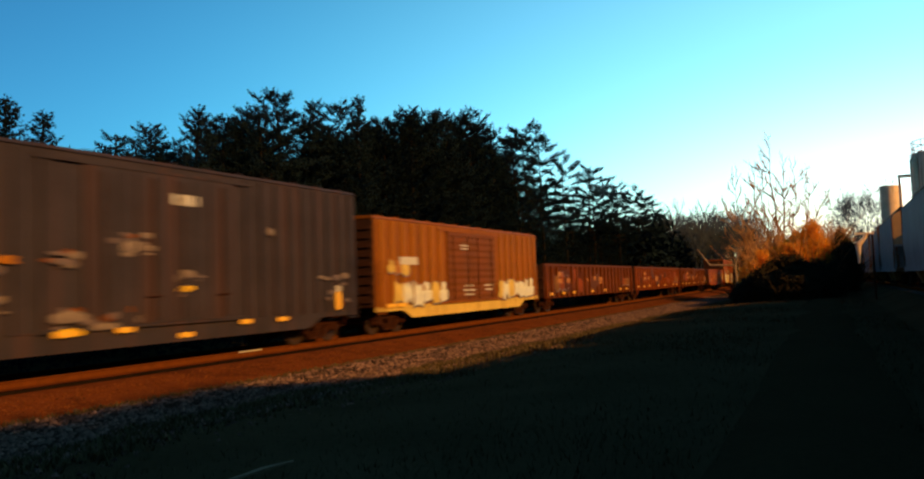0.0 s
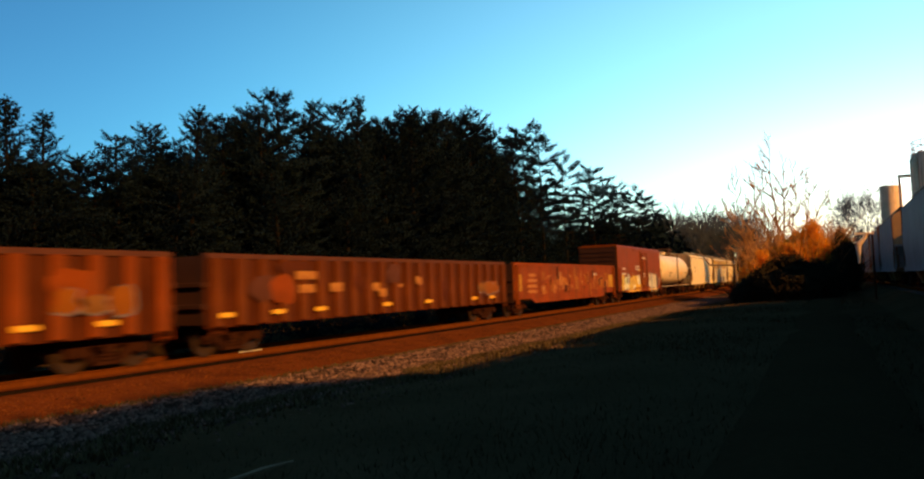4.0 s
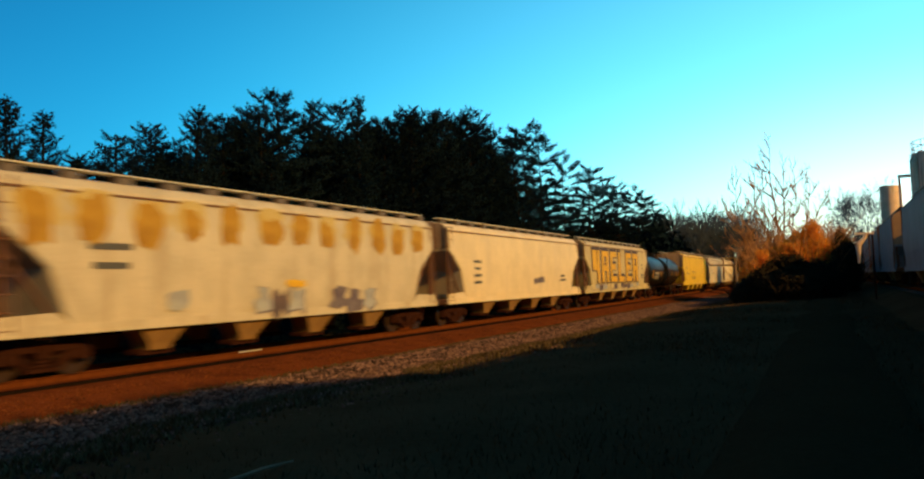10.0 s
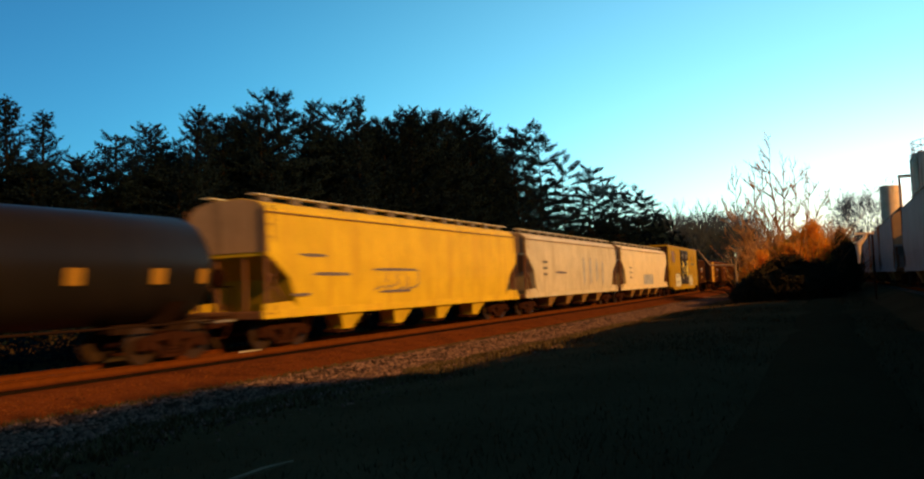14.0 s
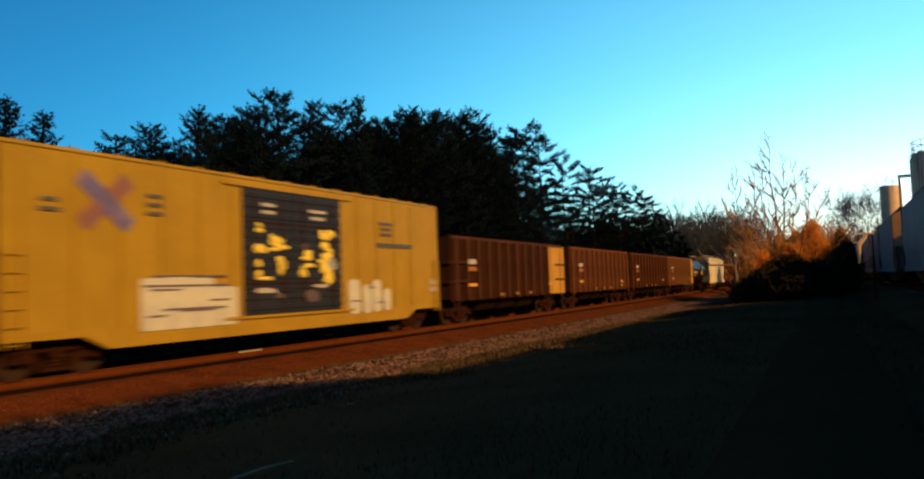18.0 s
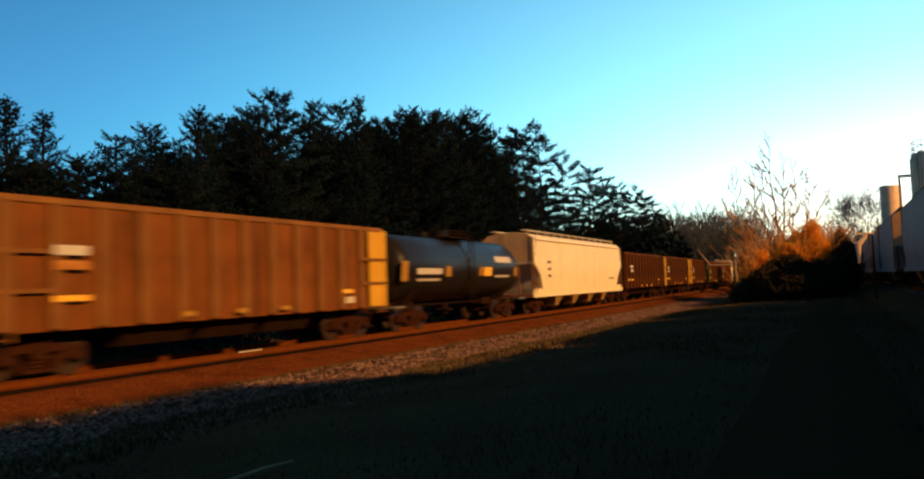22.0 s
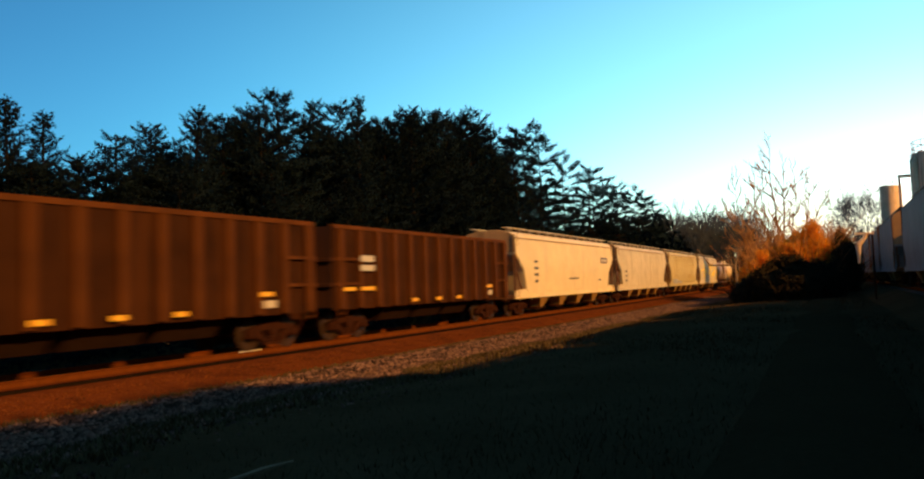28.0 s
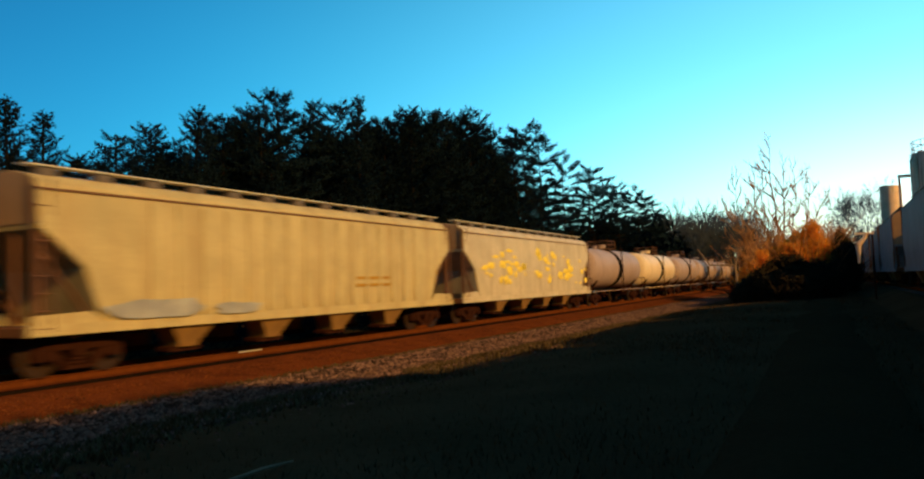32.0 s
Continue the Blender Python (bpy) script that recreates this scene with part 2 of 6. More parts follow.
RUST = material("rust_stain", (0.42, 0.235, 0.02), 0.85, 0, (0.26, 0.12, 0.012), 2.0, 0.8, 0.1)
RUST_PALE = material("pale_rust_stain", (0.46, 0.32, 0.08), 0.85, 0, (0.5, 0.38, 0.18), 2.5, 0.9, 0.1)
SILO_MAT = paint("silo_paint", (0.9, 0.62, 0.40), 0.5, True, 0.4)
# lightened so that the glow on the tall silo sits in its paint
SILO_PALE = paint("silo_pale_paint", (0.9, 0.6, 0.42), 0.5, True, 0.4)
PLACARD = material("placard_dull_yellow", (0.3, 0.15, 0.012), 0.5, 0, (0.25, 0.12, 0.015), 8, 0.5, 0.05)
RAIL_SIDE = material("rail_rust", (0.115, 0.032, 0.006), 0.8, 0.0, None, 4, 0.5, 0.2, gloss=0.0)
RAIL_TOP = material("rail_head", (0.60, 0.58, 0.55), 0.25, 1.0, None, 9, 0.3, 0.0)
TIE = material("tie_wood", (0.07, 0.05, 0.04), 0.9, 0, None, 6, 0.6, 0.5, 40, spread=0.4)
BALLAST_RUST = material("ballast_rusty", (0.128, 0.034, 0.010), 0.95, 0, (0.064, 0.018, 0.007), 1.2, 0.8, 0.6, 26, gloss=0.0)
GRAVEL = material("gravel_sheet", (0.05, 0.031, 0.022), 0.95, 0, (0.02, 0.013, 0.009), 1.5, 0.8, 0.8, 18, gloss=0.0)
EDGE_SHADOW = material("ballast_edge_shadow", (0.012, 0.007, 0.004), 0.9, 0, None, 5, 0.6, 0.8, 30, gloss=0.0)
BALLAST_STONE = material("ballast_stone", (0.125, 0.037, 0.009), 0.95, 0, (0.065, 0.021, 0.009), 1.5, 0.7, 0.2, 20, spread=0.8, gloss=0.0)
STONE = material("gravel_stone", (0.135, 0.075, 0.056), 0.9, 0, (0.04, 0.027, 0.021), 1.5, 0.6, 0.2, 20, spread=1.3, gloss=0.0)
EARTH = material("earth_grass", (0.064, 0.043, 0.021), 0.95, 0, (0.088, 0.058, 0.029), 0.35, 0.9, 0.7, 9, gloss=0.0)
DIRT = material("dirt_path", (0.056, 0.037, 0.018), 0.95, 0, (0.048, 0.032, 0.016), 0.6, 0.9, 0.6, 12, gloss=0.0)
GRASS = material("grass_blade", (0.066, 0.046, 0.022), 0.8, 0, (0.092, 0.062, 0.03), 0.5, 0.8, 0, 5, spread=0.5, gloss=0.0)
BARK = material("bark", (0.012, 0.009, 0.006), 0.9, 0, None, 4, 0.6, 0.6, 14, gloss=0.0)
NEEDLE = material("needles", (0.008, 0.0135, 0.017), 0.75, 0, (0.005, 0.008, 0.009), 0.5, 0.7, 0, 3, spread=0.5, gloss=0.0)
# the low sun's orange is put into the twig colour
TWIG_SUNLIT = material("bare_twig_sunlit", (0.42, 0.19, 0.06), 0.85, 0, (0.15, 0.07, 0.035), 1.5, 0.6, 0.2, 10, spread=0.3)
TWIG_GREY = material("bare_twig_grey", (0.085, 0.095, 0.115), 0.85, 0, None, 1.5, 0.6, 0.2, 10, spread=0.3)
TWIG_DARK = material("bare_twig_dark", (0.045, 0.052, 0.062), 0.85, 0, None, 1.5, 0.6, 0.2, 10, spread=0.3)
# strong orange base, so the sunlit glow of the brush is painted in
BRUSH_SUNLIT = material("brush_leaf_sunlit", (0.9, 0.42, 0.03), 0.8, 0, (0.6, 0.24, 0.02), 0.6, 0.8, 0, 4, spread=0.5)


def let_light_through(m, color, share):
    """thin dry leaves glow where the sun stands behind them"""
    nt = m.node_tree
    out = next(n for n in nt.nodes if n.type == 'OUTPUT_MATERIAL')
    glow = nt.nodes.new("ShaderNodeBsdfTranslucent")
    glow.inputs["Color"].default_value = (*color, 1)
    mix = nt.nodes.new("ShaderNodeMixShader")
    mix.inputs[0].default_value = share
    nt.links.new(out.inputs["Surface"].links[0].from_socket, mix.inputs[1])
    nt.links.new(glow.outputs[0], mix.inputs[2])
    nt.links.new(mix.outputs[0], out.inputs["Surface"])


let_light_through(BRUSH_SUNLIT, (0.95, 0.42, 0.03), 0.45)
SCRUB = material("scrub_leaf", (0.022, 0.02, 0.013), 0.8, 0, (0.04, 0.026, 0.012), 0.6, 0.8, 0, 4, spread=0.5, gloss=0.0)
STICK = material("bleached_wood", (0.3, 0.2, 0.12), 0.8, 0, None, 5, 0.6, 0.3, 30)


# ---- mesh tools
class Geo:
    def __init__(self):
        self.v, self.f = [], []

    def add(self, verts, faces):
        n = len(self.v)
        self.v += [tuple(p) for p in verts]
        self.f += [tuple(i + n for i in face) for face in faces]
        return self

    def box(self, x0, x1, y0, y1, z0, z1):
        return self.add([(x0, y0, z0), (x1, y0, z0), (x1, y1, z0), (x0, y1, z0), (x0, y0, z1), (x1, y0, z1), (x1, y1, z1), (x0, y1, z1)],
                        [(3, 2, 1, 0), (4, 5, 6, 7), (0, 1, 5, 4), (1, 2, 6, 5), (2, 3, 7, 6), (3, 0, 4, 7)])

    def slab(self, x0, x1, y0, y1, z0, z1, c):
        """a box with its edges along y cut off by c"""
        return self.prism_y([(x0 + c, z0), (x1 - c, z0), (x1, z0 + c), (x1, z1 - c), (x1 - c, z1), (x0 + c, z1), (x0, z1 - c), (x0, z0 + c)], y0, y1)

    def prism_x(self, profile, x0, x1):
        n = len(profile)
        return self.add([(x0, y, z) for y, z in profile] + [(x1, y, z) for y, z in profile],
                        [tuple(range(n))[::-1], tuple(range(n, 2 * n))] + [(i, (i + 1) % n, n + (i + 1) % n, n + i) for i in range(n)])

    def prism_y(self, profile, y0, y1):
        n = len(profile)
        return self.add([(x, y0, z) for x, z in profile] + [(x, y1, z) for x, z in profile],
                        [tuple(range(n)), tuple(range(n, 2 * n))[::-1]] + [(i, n + i, n + (i + 1) % n, (i + 1) % n) for i in range(n)])

    def rings(self, rings, closed=True):
        n = len(rings[0])
        faces = [(k * n + i, k * n + (i + 1) % n, (k + 1) * n + (i + 1) % n, (k + 1) * n + i) for k in range(len(rings) - 1) for i in range(n)]
        if closed:
            faces += [tuple(range(n))[::-1], tuple(range((len(rings) - 1) * n, len(rings) * n))]
        return self.add([p for r in rings for p in r], faces)

    def rod(self, p, q, r, n=6, r2=None):
        p, q = Vector(p), Vector(q)
        w = (q - p).normalized()
        u = w.orthogonal().normalized()
        t = w.cross(u)
        r2 = r if r2 is None else r2
        ring = lambda c, k: [c + (u * math.cos(6.2832 * i / n) + t * math.sin(6.2832 * i / n)) * k for i in range(n)]
        return self.rings([ring(p, r), ring(q, r2)])

    def mesh(self, name, mat, smooth=False):
        me = bpy.data.meshes.new(name)
        me.from_pydata(self.v, [], self.f)
        me.materials.append(mat)
        if smooth:
            me.polygons.foreach_set("use_smooth", [True] * len(me.polygons))
        me.update()
        return me


KEPT = {}


def kept(key, make, mat, smooth=False):
    """one mesh a shape and material, shared by all alike parts"""
    key = (key, mat.name)
    if key not in KEPT:
        KEPT[key] = make().mesh(key[0].split("|")[0], mat, smooth)
    return KEPT[key]


def part(name, me, parent, label="", at=(0, 0, 0), rz=0.0):
    ob = new(name, me)
    ob.parent = parent
    ob.location = at
    ob.rotation_euler = (0, 0, rz)
    return tagged(ob, label) if label else ob


def thing(name, label, category, group="", kind=""):
    return tagged(new(name), label, category, group, kind)


# ---- the ground and the line
def ribbon(s_list, across, mat, name):
    """a strip along the line; across: (off, z) from the far side to the near side"""
    g = Geo()
    n = len(across)
    for s in s_list:
        for off, z in across:
            g.v.append(tuple(on_line(s, off, z)))
    for k in range(len(s_list) - 1):
        for i in range(n - 1):
            a = k * n + i
            g.f.append((a, a + 1, a + n + 1, a + n))
    return g.mesh(name, mat)


def ground_z(x, y):
    """height of the land: a shallow ditch by the ballast, level grass, a bank up to the siding"""
    e = max(0.0, x - BEND_FROM)
    off = LINE_Y + BEND * e * e - y
    pts = ((-60, 0.8), (-14, 0.3), (-5, -0.55), (2.6, -0.62), (5.2, -0.56), (8.5, -0.30), (13.0, -0.02), (17.5, 0.02), (19.0, -0.02), (20.5, -0.08), (60, 0.0))
    if off <= pts[0][0]:
        return pts[0][1]
    for (a, za), (b, zb) in zip(pts, pts[1:]):
        if off <= b:
            return za + (zb - za) * (off - a) / (b - a)
    return pts[-1][1]


def steps(a, b, first, grow):
    out, d = [a], first
    while out[-1] < b:
        out.append(min(b, out[-1] + d))
        d *= grow
    return out


def build_ground():
    xs = [-x for x in steps(0, 2500, 1.5, 1.25)][:0:-1] + steps(0, 2500, 1.0, 1.06)
    ys = [-y for y in steps(0, 2500, 0.8, 1.12)][:0:-1] + steps(0, 40, 0.6, 1.0) + steps(40, 2500, 2, 1.2)[1:]
    g = Geo()
    for x in xs:
        for y in ys:
            bumpy = 0.05 * noise.noise(Vector((x * 0.8, y * 0.8, 0))) + 0.1 * noise.noise(Vector((x * 0.15, y * 0.15, 3)))
            g.v.append((x, y, ground_z(x, y) + (bumpy if abs(x) < 300 and abs(y) < 120 else 0)))
    n = len(ys)
    for i in range(len(xs) - 1):
        for j in range(n - 1):
            a = i * n + j
            g.f.append((a, a + n, a + n + 1, a + 1))
    tagged(new("ground", g.mesh("ground", EARTH, True)), "dark rough grass and bare earth beside the line", "ground", kind="structure")


build_ground()
LONG = steps(-60, 0, 3, 1.0) + steps(0, 900, 2.0, 1.03)[1:]
tagged(new("gravel_strip", ribbon(LONG, ((2.2, -0.56), (3.3, -0.52), (4.6, -0.51), (5.8, -0.47), (7.0, -0.42), (8.2, -0.42)), GRAVEL, "gravel_strip")), "grey gravel strip along the foot of the ballast", "gravel", kind="structure")
tagged(new("ballast_bed", ribbon(LONG, ((-3.4, -0.6), (-2.2, -0.24), (-1.6, -0.20), (0.95, -0.172), (1.2, -0.172), (1.32, -0.232), (1.45, -0.222), (1.8, -0.25), (2.2, -0.31), (2.32, -0.345), (2.4, -0.34), (3.30, -0.46), (3.40, -0.66)), BALLAST_RUST, "ballast_bed")),
       "rust-stained ballast bed under the running line", "ballast", kind="structure")


# a near-black ribbon painting in the shadow line below the rail
tagged(new("ballast_edge", ribbon(LONG, ((1.16, -0.165), (1.31, -0.165), (1.325, -0.18), (1.345, -0.245)), EDGE_SHADOW, "ballast_edge")), "dark strip for the shadow line at the tie ends", "ballast", kind="structure")


def rail(off):
    head = ((0.036, -0.002), (0.036, -0.035), (0.010, -0.05), (0.010, -0.15), (0.07, -0.165), (0.07, -0.175))
    prof = [(-y, z) for y, z in head[::-1]] + list(head)
    return ribbon(LONG, [(off + y, z) for y, z in prof], RAIL_SIDE, "rail")


track = thing("railway_track", "rusty steel rails on dark wooden ties in ballast", "railway track", kind="structure")
for off in (-0.755, 0.755):
    part("rail", rail(off), track, "rusty steel rail")
    part("rail_head", ribbon(LONG, ((off - 0.034, 0.0), (off + 0.034, 0.0)), RAIL_TOP, "rail_head"), track, "polished running surface")
tie_mesh = Geo().slab(-0.115, 0.115, -1.3, 1.3, -0.36, -0.185, 0.015).mesh("tie", TIE)
far_ties = Geo()
for i in range(-30, 900):
    s = i * 0.51
    if i < 270:
        part("tie", tie_mesh, track, at=on_line(s), rz=heading(s))
    else:
        c, s_ = math.cos(heading(s)), math.sin(heading(s))
        p = on_line(s)
        far_ties.add([(p.x + c * x - s_ * y, p.y + s_ * x + c * y, z) for x in (-0.115, 0.115) for y in (-1.3, 1.3) for z in (-0.36, -0.185)],
                     [(1, 3, 7, 5), (0, 1, 5, 4), (2, 6, 7, 3), (0, 2, 3, 1), (4, 5, 7, 6)])
tagged(part("far_ties", far_ties.mesh("far_ties", TIE), track), kind="stuff")

# white bar added on the near rail to stand for a glint
part("joint_bar", Geo().slab(-0.5, 0.5, -0.012, 0.012, -0.045, -0.008, 0.006).mesh("joint_bar", STENCIL), track, "pale bar standing for a glint on the rail", at=on_line(18.3, 0.808))

# loose stones on the gravel strip
rng = random.Random(5)


def stones(count, s_range, off_range, size, name, label, mat):
    g = Geo()
    for _ in range(count):
        u = rng.random() ** 1.7
        s = s_range[0] + u * (s_range[1] - s_range[0])
        off = rng.uniform(*off_range)
        p = on_line(s, off)
        z = max(-0.52 + max(0, off - 4.6) * 0.04, ground_z(p.x, p.y)) if off > 3.4 else -0.25 - max(0, off - 1.8) * 0.142
        r = size[0] + (size[1] - size[0]) * rng.random() ** 2.2
        a = rng.random() * 6.28
        vs = []
        for k in range(5):
            t = a + k * 1.2566
            q = r * rng.uniform(0.7, 1.2)
            vs.append((p.x + q * math.cos(t), p.y + q * math.sin(t), z + rng.uniform(-0.3, 0.2) * r))
        vs += [(p.x + r * 0.2, p.y, z + r * rng.uniform(0.5, 0.95)), (p.x, p.y, z - r * 0.6)]
        g.add(vs, [(k, (k + 1) % 5, 5) for k in range(5)] + [((k + 1) % 5, k, 6) for k in range(5)])
    tagged(new(name, g.mesh(name, mat)), label, "gravel", kind="stuff")


stones(46000, (-2, 90), (3.45, 7.9), (0.014, 0.085), "gravel_stones", "loose grey-brown gravel stones beside the track", STONE)
stones(26000, (-2, 90), (1.4, 3.35), (0.014, 0.036), "ballast_stones", "small rust-brown ballast stones below the rail", BALLAST_STONE)
stones(2600, (-4, 40), (6.8, 9.6), (0.014, 0.06), "scattered_stones", "scattered pale stones in the grass edge", STONE)


def grass(count):
    g = Geo()
    for _ in range(count):
        u = rng.random() ** 2
        x, y = 1.5 + u * 95, rng.uniform(-7, 1.0) + rng.random() * 10.5
        if rng.random() < 0.3 and abs(y - 0.4 - x * 0.03) < 1.0:
            continue
        z = ground_z(x, y)
        lean, a = rng.uniform(0.4, 1.6), rng.random() * 6.28
        hgt = rng.uniform(0.03, 0.10)
        w = 0.006 + u * 0.04
        dx, dy = math.cos(a), math.sin(a)
        g.add([(x - dy * w, y + dx * w, z - 0.03), (x + dy * w, y - dx * w, z - 0.03), (x + dx * hgt * lean, y + dy * hgt * lean, z + hgt)], [(0, 1, 2)])
    tagged(new("grass", g.mesh("grass", GRASS)), "short dark trampled grass in shade", "grass", kind="stuff")


grass(60000)


def weed_line():
    """dark dead weeds along the toe of the ballast"""
    g = Geo()
    for _ in range(9000):
        s = -2 + rng.random() ** 1.6 * 90
        thick = 0.10 + 0.2 * max(0.0, noise.noise(Vector((s * 0.7, 0, 2))) + 0.3)
        p = on_line(s, 3.42 + rng.uniform(-0.06, thick), -0.56)
        a, h = rng.random() * 6.28, rng.uniform(0.06, 0.16)
        dx, dy = math.cos(a) * 0.03, math.sin(a) * 0.03
        g.add([(p.x - dx, p.y - dy, p.z), (p.x + dx, p.y + dy, p.z), (p.x + dy * 2, p.y + dx * 2, p.z + h)], [(0, 1, 2)])
    tagged(new("weed_line", g.mesh("weed_line", GRASS)), "dark dead weeds along the toe of the ballast", "weeds", kind="stuff")


weed_line()


def ragged_edge():
    """the grass creeps over the outer edge of the gravel in tongues and loose tufts"""
    g = Geo()
    for _ in range(22000):
        s = -2 + rng.random() ** 1.5 * 50
        edge = 6.9 + 0.03 * max(0, s - 12) + 1.1 * noise.noise(Vector((s * 0.35, 0, 11))) + 0.5 * noise.noise(Vector((s * 1.4, 0, 5)))
        p = on_line(s, edge + abs(rng.gauss(0, 0.9)) - 0.25, 0)
        z = max(-0.46, ground_z(p.x, p.y))
        a, h, w = rng.random() * 6.28, rng.uniform(0.04, 0.13), rng.uniform(0.015, 0.045)
        dx, dy = math.cos(a), math.sin(a)
        lean = rng.uniform(0.3, 1.3) * h
        g.add([(p.x - dy * w, p.y + dx * w, z - 0.04), (p.x + dy * w, p.y - dx * w, z - 0.04), (p.x + dx * lean, p.y + dy * lean, z + h)], [(0, 1, 2)])
    tagged(new("edge_grass", g.mesh("edge_grass", GRASS)), "ragged dark grass creeping over the gravel", "grass", kind="stuff")


ragged_edge()


def dirt_path():
    g = Geo()
    xs = steps(3, 240, 1.0, 1.03)
    for x in xs:
        c = 0.1 + x * 0.026
        for k in (-0.9, -0.4, 0.0, 0.4, 0.9):
            y = c + k + 0.12 * noise.noise(Vector((x * 0.3, k, 7)))
            g.v.append((x, y, ground_z(x, y) + 0.075 - 0.08 * abs(k) ** 3 + 0.05 * noise.noise(Vector((x * 0.8, y * 0.8, 0)))))
    for i in range(len(xs) - 1):
        for j in range(4):
            a = i * 5 + j
            g.f.append((a, a + 5, a + 6, a + 1))
    tagged(new("path", g.mesh("path", DIRT, True)), "faint beaten dirt path through the grass", "path", kind="structure")


dirt_path()
stick = tagged(new("stick", Geo().rod((-0.42, 0.02, 0.02), (0.05, 0, 0.03), 0.016, 6, 0.022).rod((0.05, 0, 0.03), (0.45, -0.04, 0.02), 0.022, 6, 0.012).mesh("stick", STICK)), "bleached stick lying in the grass", "stick")
stick.location = (5.95, 5.18, ground_z(5.95, 5.18) + 0.04)


# ---- rolling stock: x along the car (it travels towards -x), -y is the side seen, z from the rail head
def wheel_geo():
    g = Geo()
    ring = lambda y, r: [(r * math.cos(6.2832 * i / 20), y, 0.46 + r * math.sin(6.2832 * i / 20)) for i in range(20)]
    return g.rings([ring(-0.07, 0.30), ring(-0.055, 0.42), ring(-0.06, 0.455), ring(0.05, 0.46), ring(0.055, 0.49), ring(0.08, 0.485), ring(0.08, 0.3)])


def frame_geo():
    g = Geo()
    g.prism_y([(-1.18, 0.60), (-1.18, 0.36), (-1.0, 0.33), (-0.72, 0.40), (-0.42, 0.16), (-0.30, 0.14), (-0.30, 0.26), (-0.56, 0.56)], -0.07, 0.07)
    g.prism_y([(1.18, 0.60), (0.56, 0.56), (0.30, 0.26), (0.30, 0.14), (0.42, 0.16), (0.72, 0.40), (1.0, 0.33), (1.18, 0.36)], -0.07, 0.07)
    g.box(-0.42, 0.42, -0.09, 0.09, 0.12, 0.20)
    g.prism_y([(-1.18, 0.60), (-0.56, 0.562), (0.56, 0.562), (1.18, 0.60), (0.95, 0.66), (0.35, 0.75), (-0.35, 0.75), (-0.95, 0.66)], -0.085, 0.085)
    for x in (-0.88, 0.88):
        g.rod((x, -0.16, 0.46), (x, 0.1, 0.46), 0.13, 10)
    return g


def spring_geo():
    """the spring nest, as one ribbed column"""
    ring = lambda z, r: [(r * 1.5 * math.cos(6.2832 * i / 12), r * math.sin(6.2832 * i / 12), z) for i in range(12)]
    return Geo().rings([ring(0.2 + k * 0.045, 0.13 if k % 2 else 0.105) for k in range(9)])


def add_trucks(car, centres):
    for x in centres:
        t = part("truck", kept("bolster", lambda: Geo().slab(-0.2, 0.2, -1.1, 1.1, 0.42, 0.78, 0.05).rod((0, 0, 0.78), (0, 0, 0.95), 0.22, 12), STEEL_DARK), car, "rusty four-wheel freight truck", (x, 0, 0))
        for y in (-0.98, 0.98):
            part("side_frame", kept("side_frame", frame_geo, STEEL_DARK), t, at=(0, y, 0))
            part("spring_nest", kept("spring_nest", spring_geo, STEEL_DARK), t, at=(0, y, 0))
        for ax in (-0.88, 0.88):
            part("axle", kept("axle", lambda: Geo().rod((0, -0.95, 0.46), (0, 0.95, 0.46), 0.075, 8), STEEL_DARK), t, at=(ax, 0, 0))
            part("wheel", kept("wheel", wheel_geo, WHEEL, False), t, at=(ax, -0.755, 0), rz=math.pi)
            part("wheel", kept("wheel", wheel_geo, WHEEL, False), t, at=(ax, 0.755, 0))


def coupler_geo():
    g = Geo().slab(-0.55, 0.18, -0.1, 0.1, 0.76, 0.96, 0.03)
    g.prism_y([(0.12, 0.70), (0.40, 0.70), (0.47, 0.78), (0.47, 0.94), (0.40, 1.02), (0.12, 1.02)], -0.16, 0.05)
    return g.rod((0.0, -0.75, 1.02), (0.0, 0.3, 1.02), 0.018, 5)


def add_ends(car, half):
    """couplers and air hoses at both ends; half: half the length over the couplers"""
    for sign in (1, -1):
        part("coupler", kept("coupler", coupler_geo, STEEL_DARK), car, at=(sign * (half - 0.44), 0, 0), rz=0 if sign > 0 else math.pi)
        part("air_hose", kept("air_hose", lambda: Geo().rod((0, 0.35, 0.85), (0.25, 0.33, 0.42), 0.025, 6).rod((0.25, 0.33, 0.42), (0.42, 0.2, 0.40), 0.025, 6), STEEL_DARK), car, at=(sign * (half - 0.44), 0, 0), rz=0 if sign > 0 else math.pi)


def ladder_geo(z0, z1, w=0.42, step=0.38):
    g = Geo()
    for x in (-w / 2, w / 2):
        g.box(x - 0.02, x + 0.02, -0.06, -0.02, z0, z1)
    for k in range(int((z1 - z0) / step) + 1):
        z = z0 + 0.08 + k * step
        g.rod((-w / 2, -0.05, z), (w / 2, -0.05, z), 0.014, 5)
    return g


def add_ladders(car, half, y, z0, z1, mat):
    for x in (-half + 0.3, half - 0.3):
        part("ladder", kept("ladder|%.2f%.2f" % (z0, z1), lambda: ladder_geo(z0, z1), mat), car, at=(x, -y, 0))
        part("ladder", kept("ladder|%.2f%.2f" % (z0, z1), lambda: ladder_geo(z0, z1), mat), car, at=(x, y, 0), rz=math.pi)


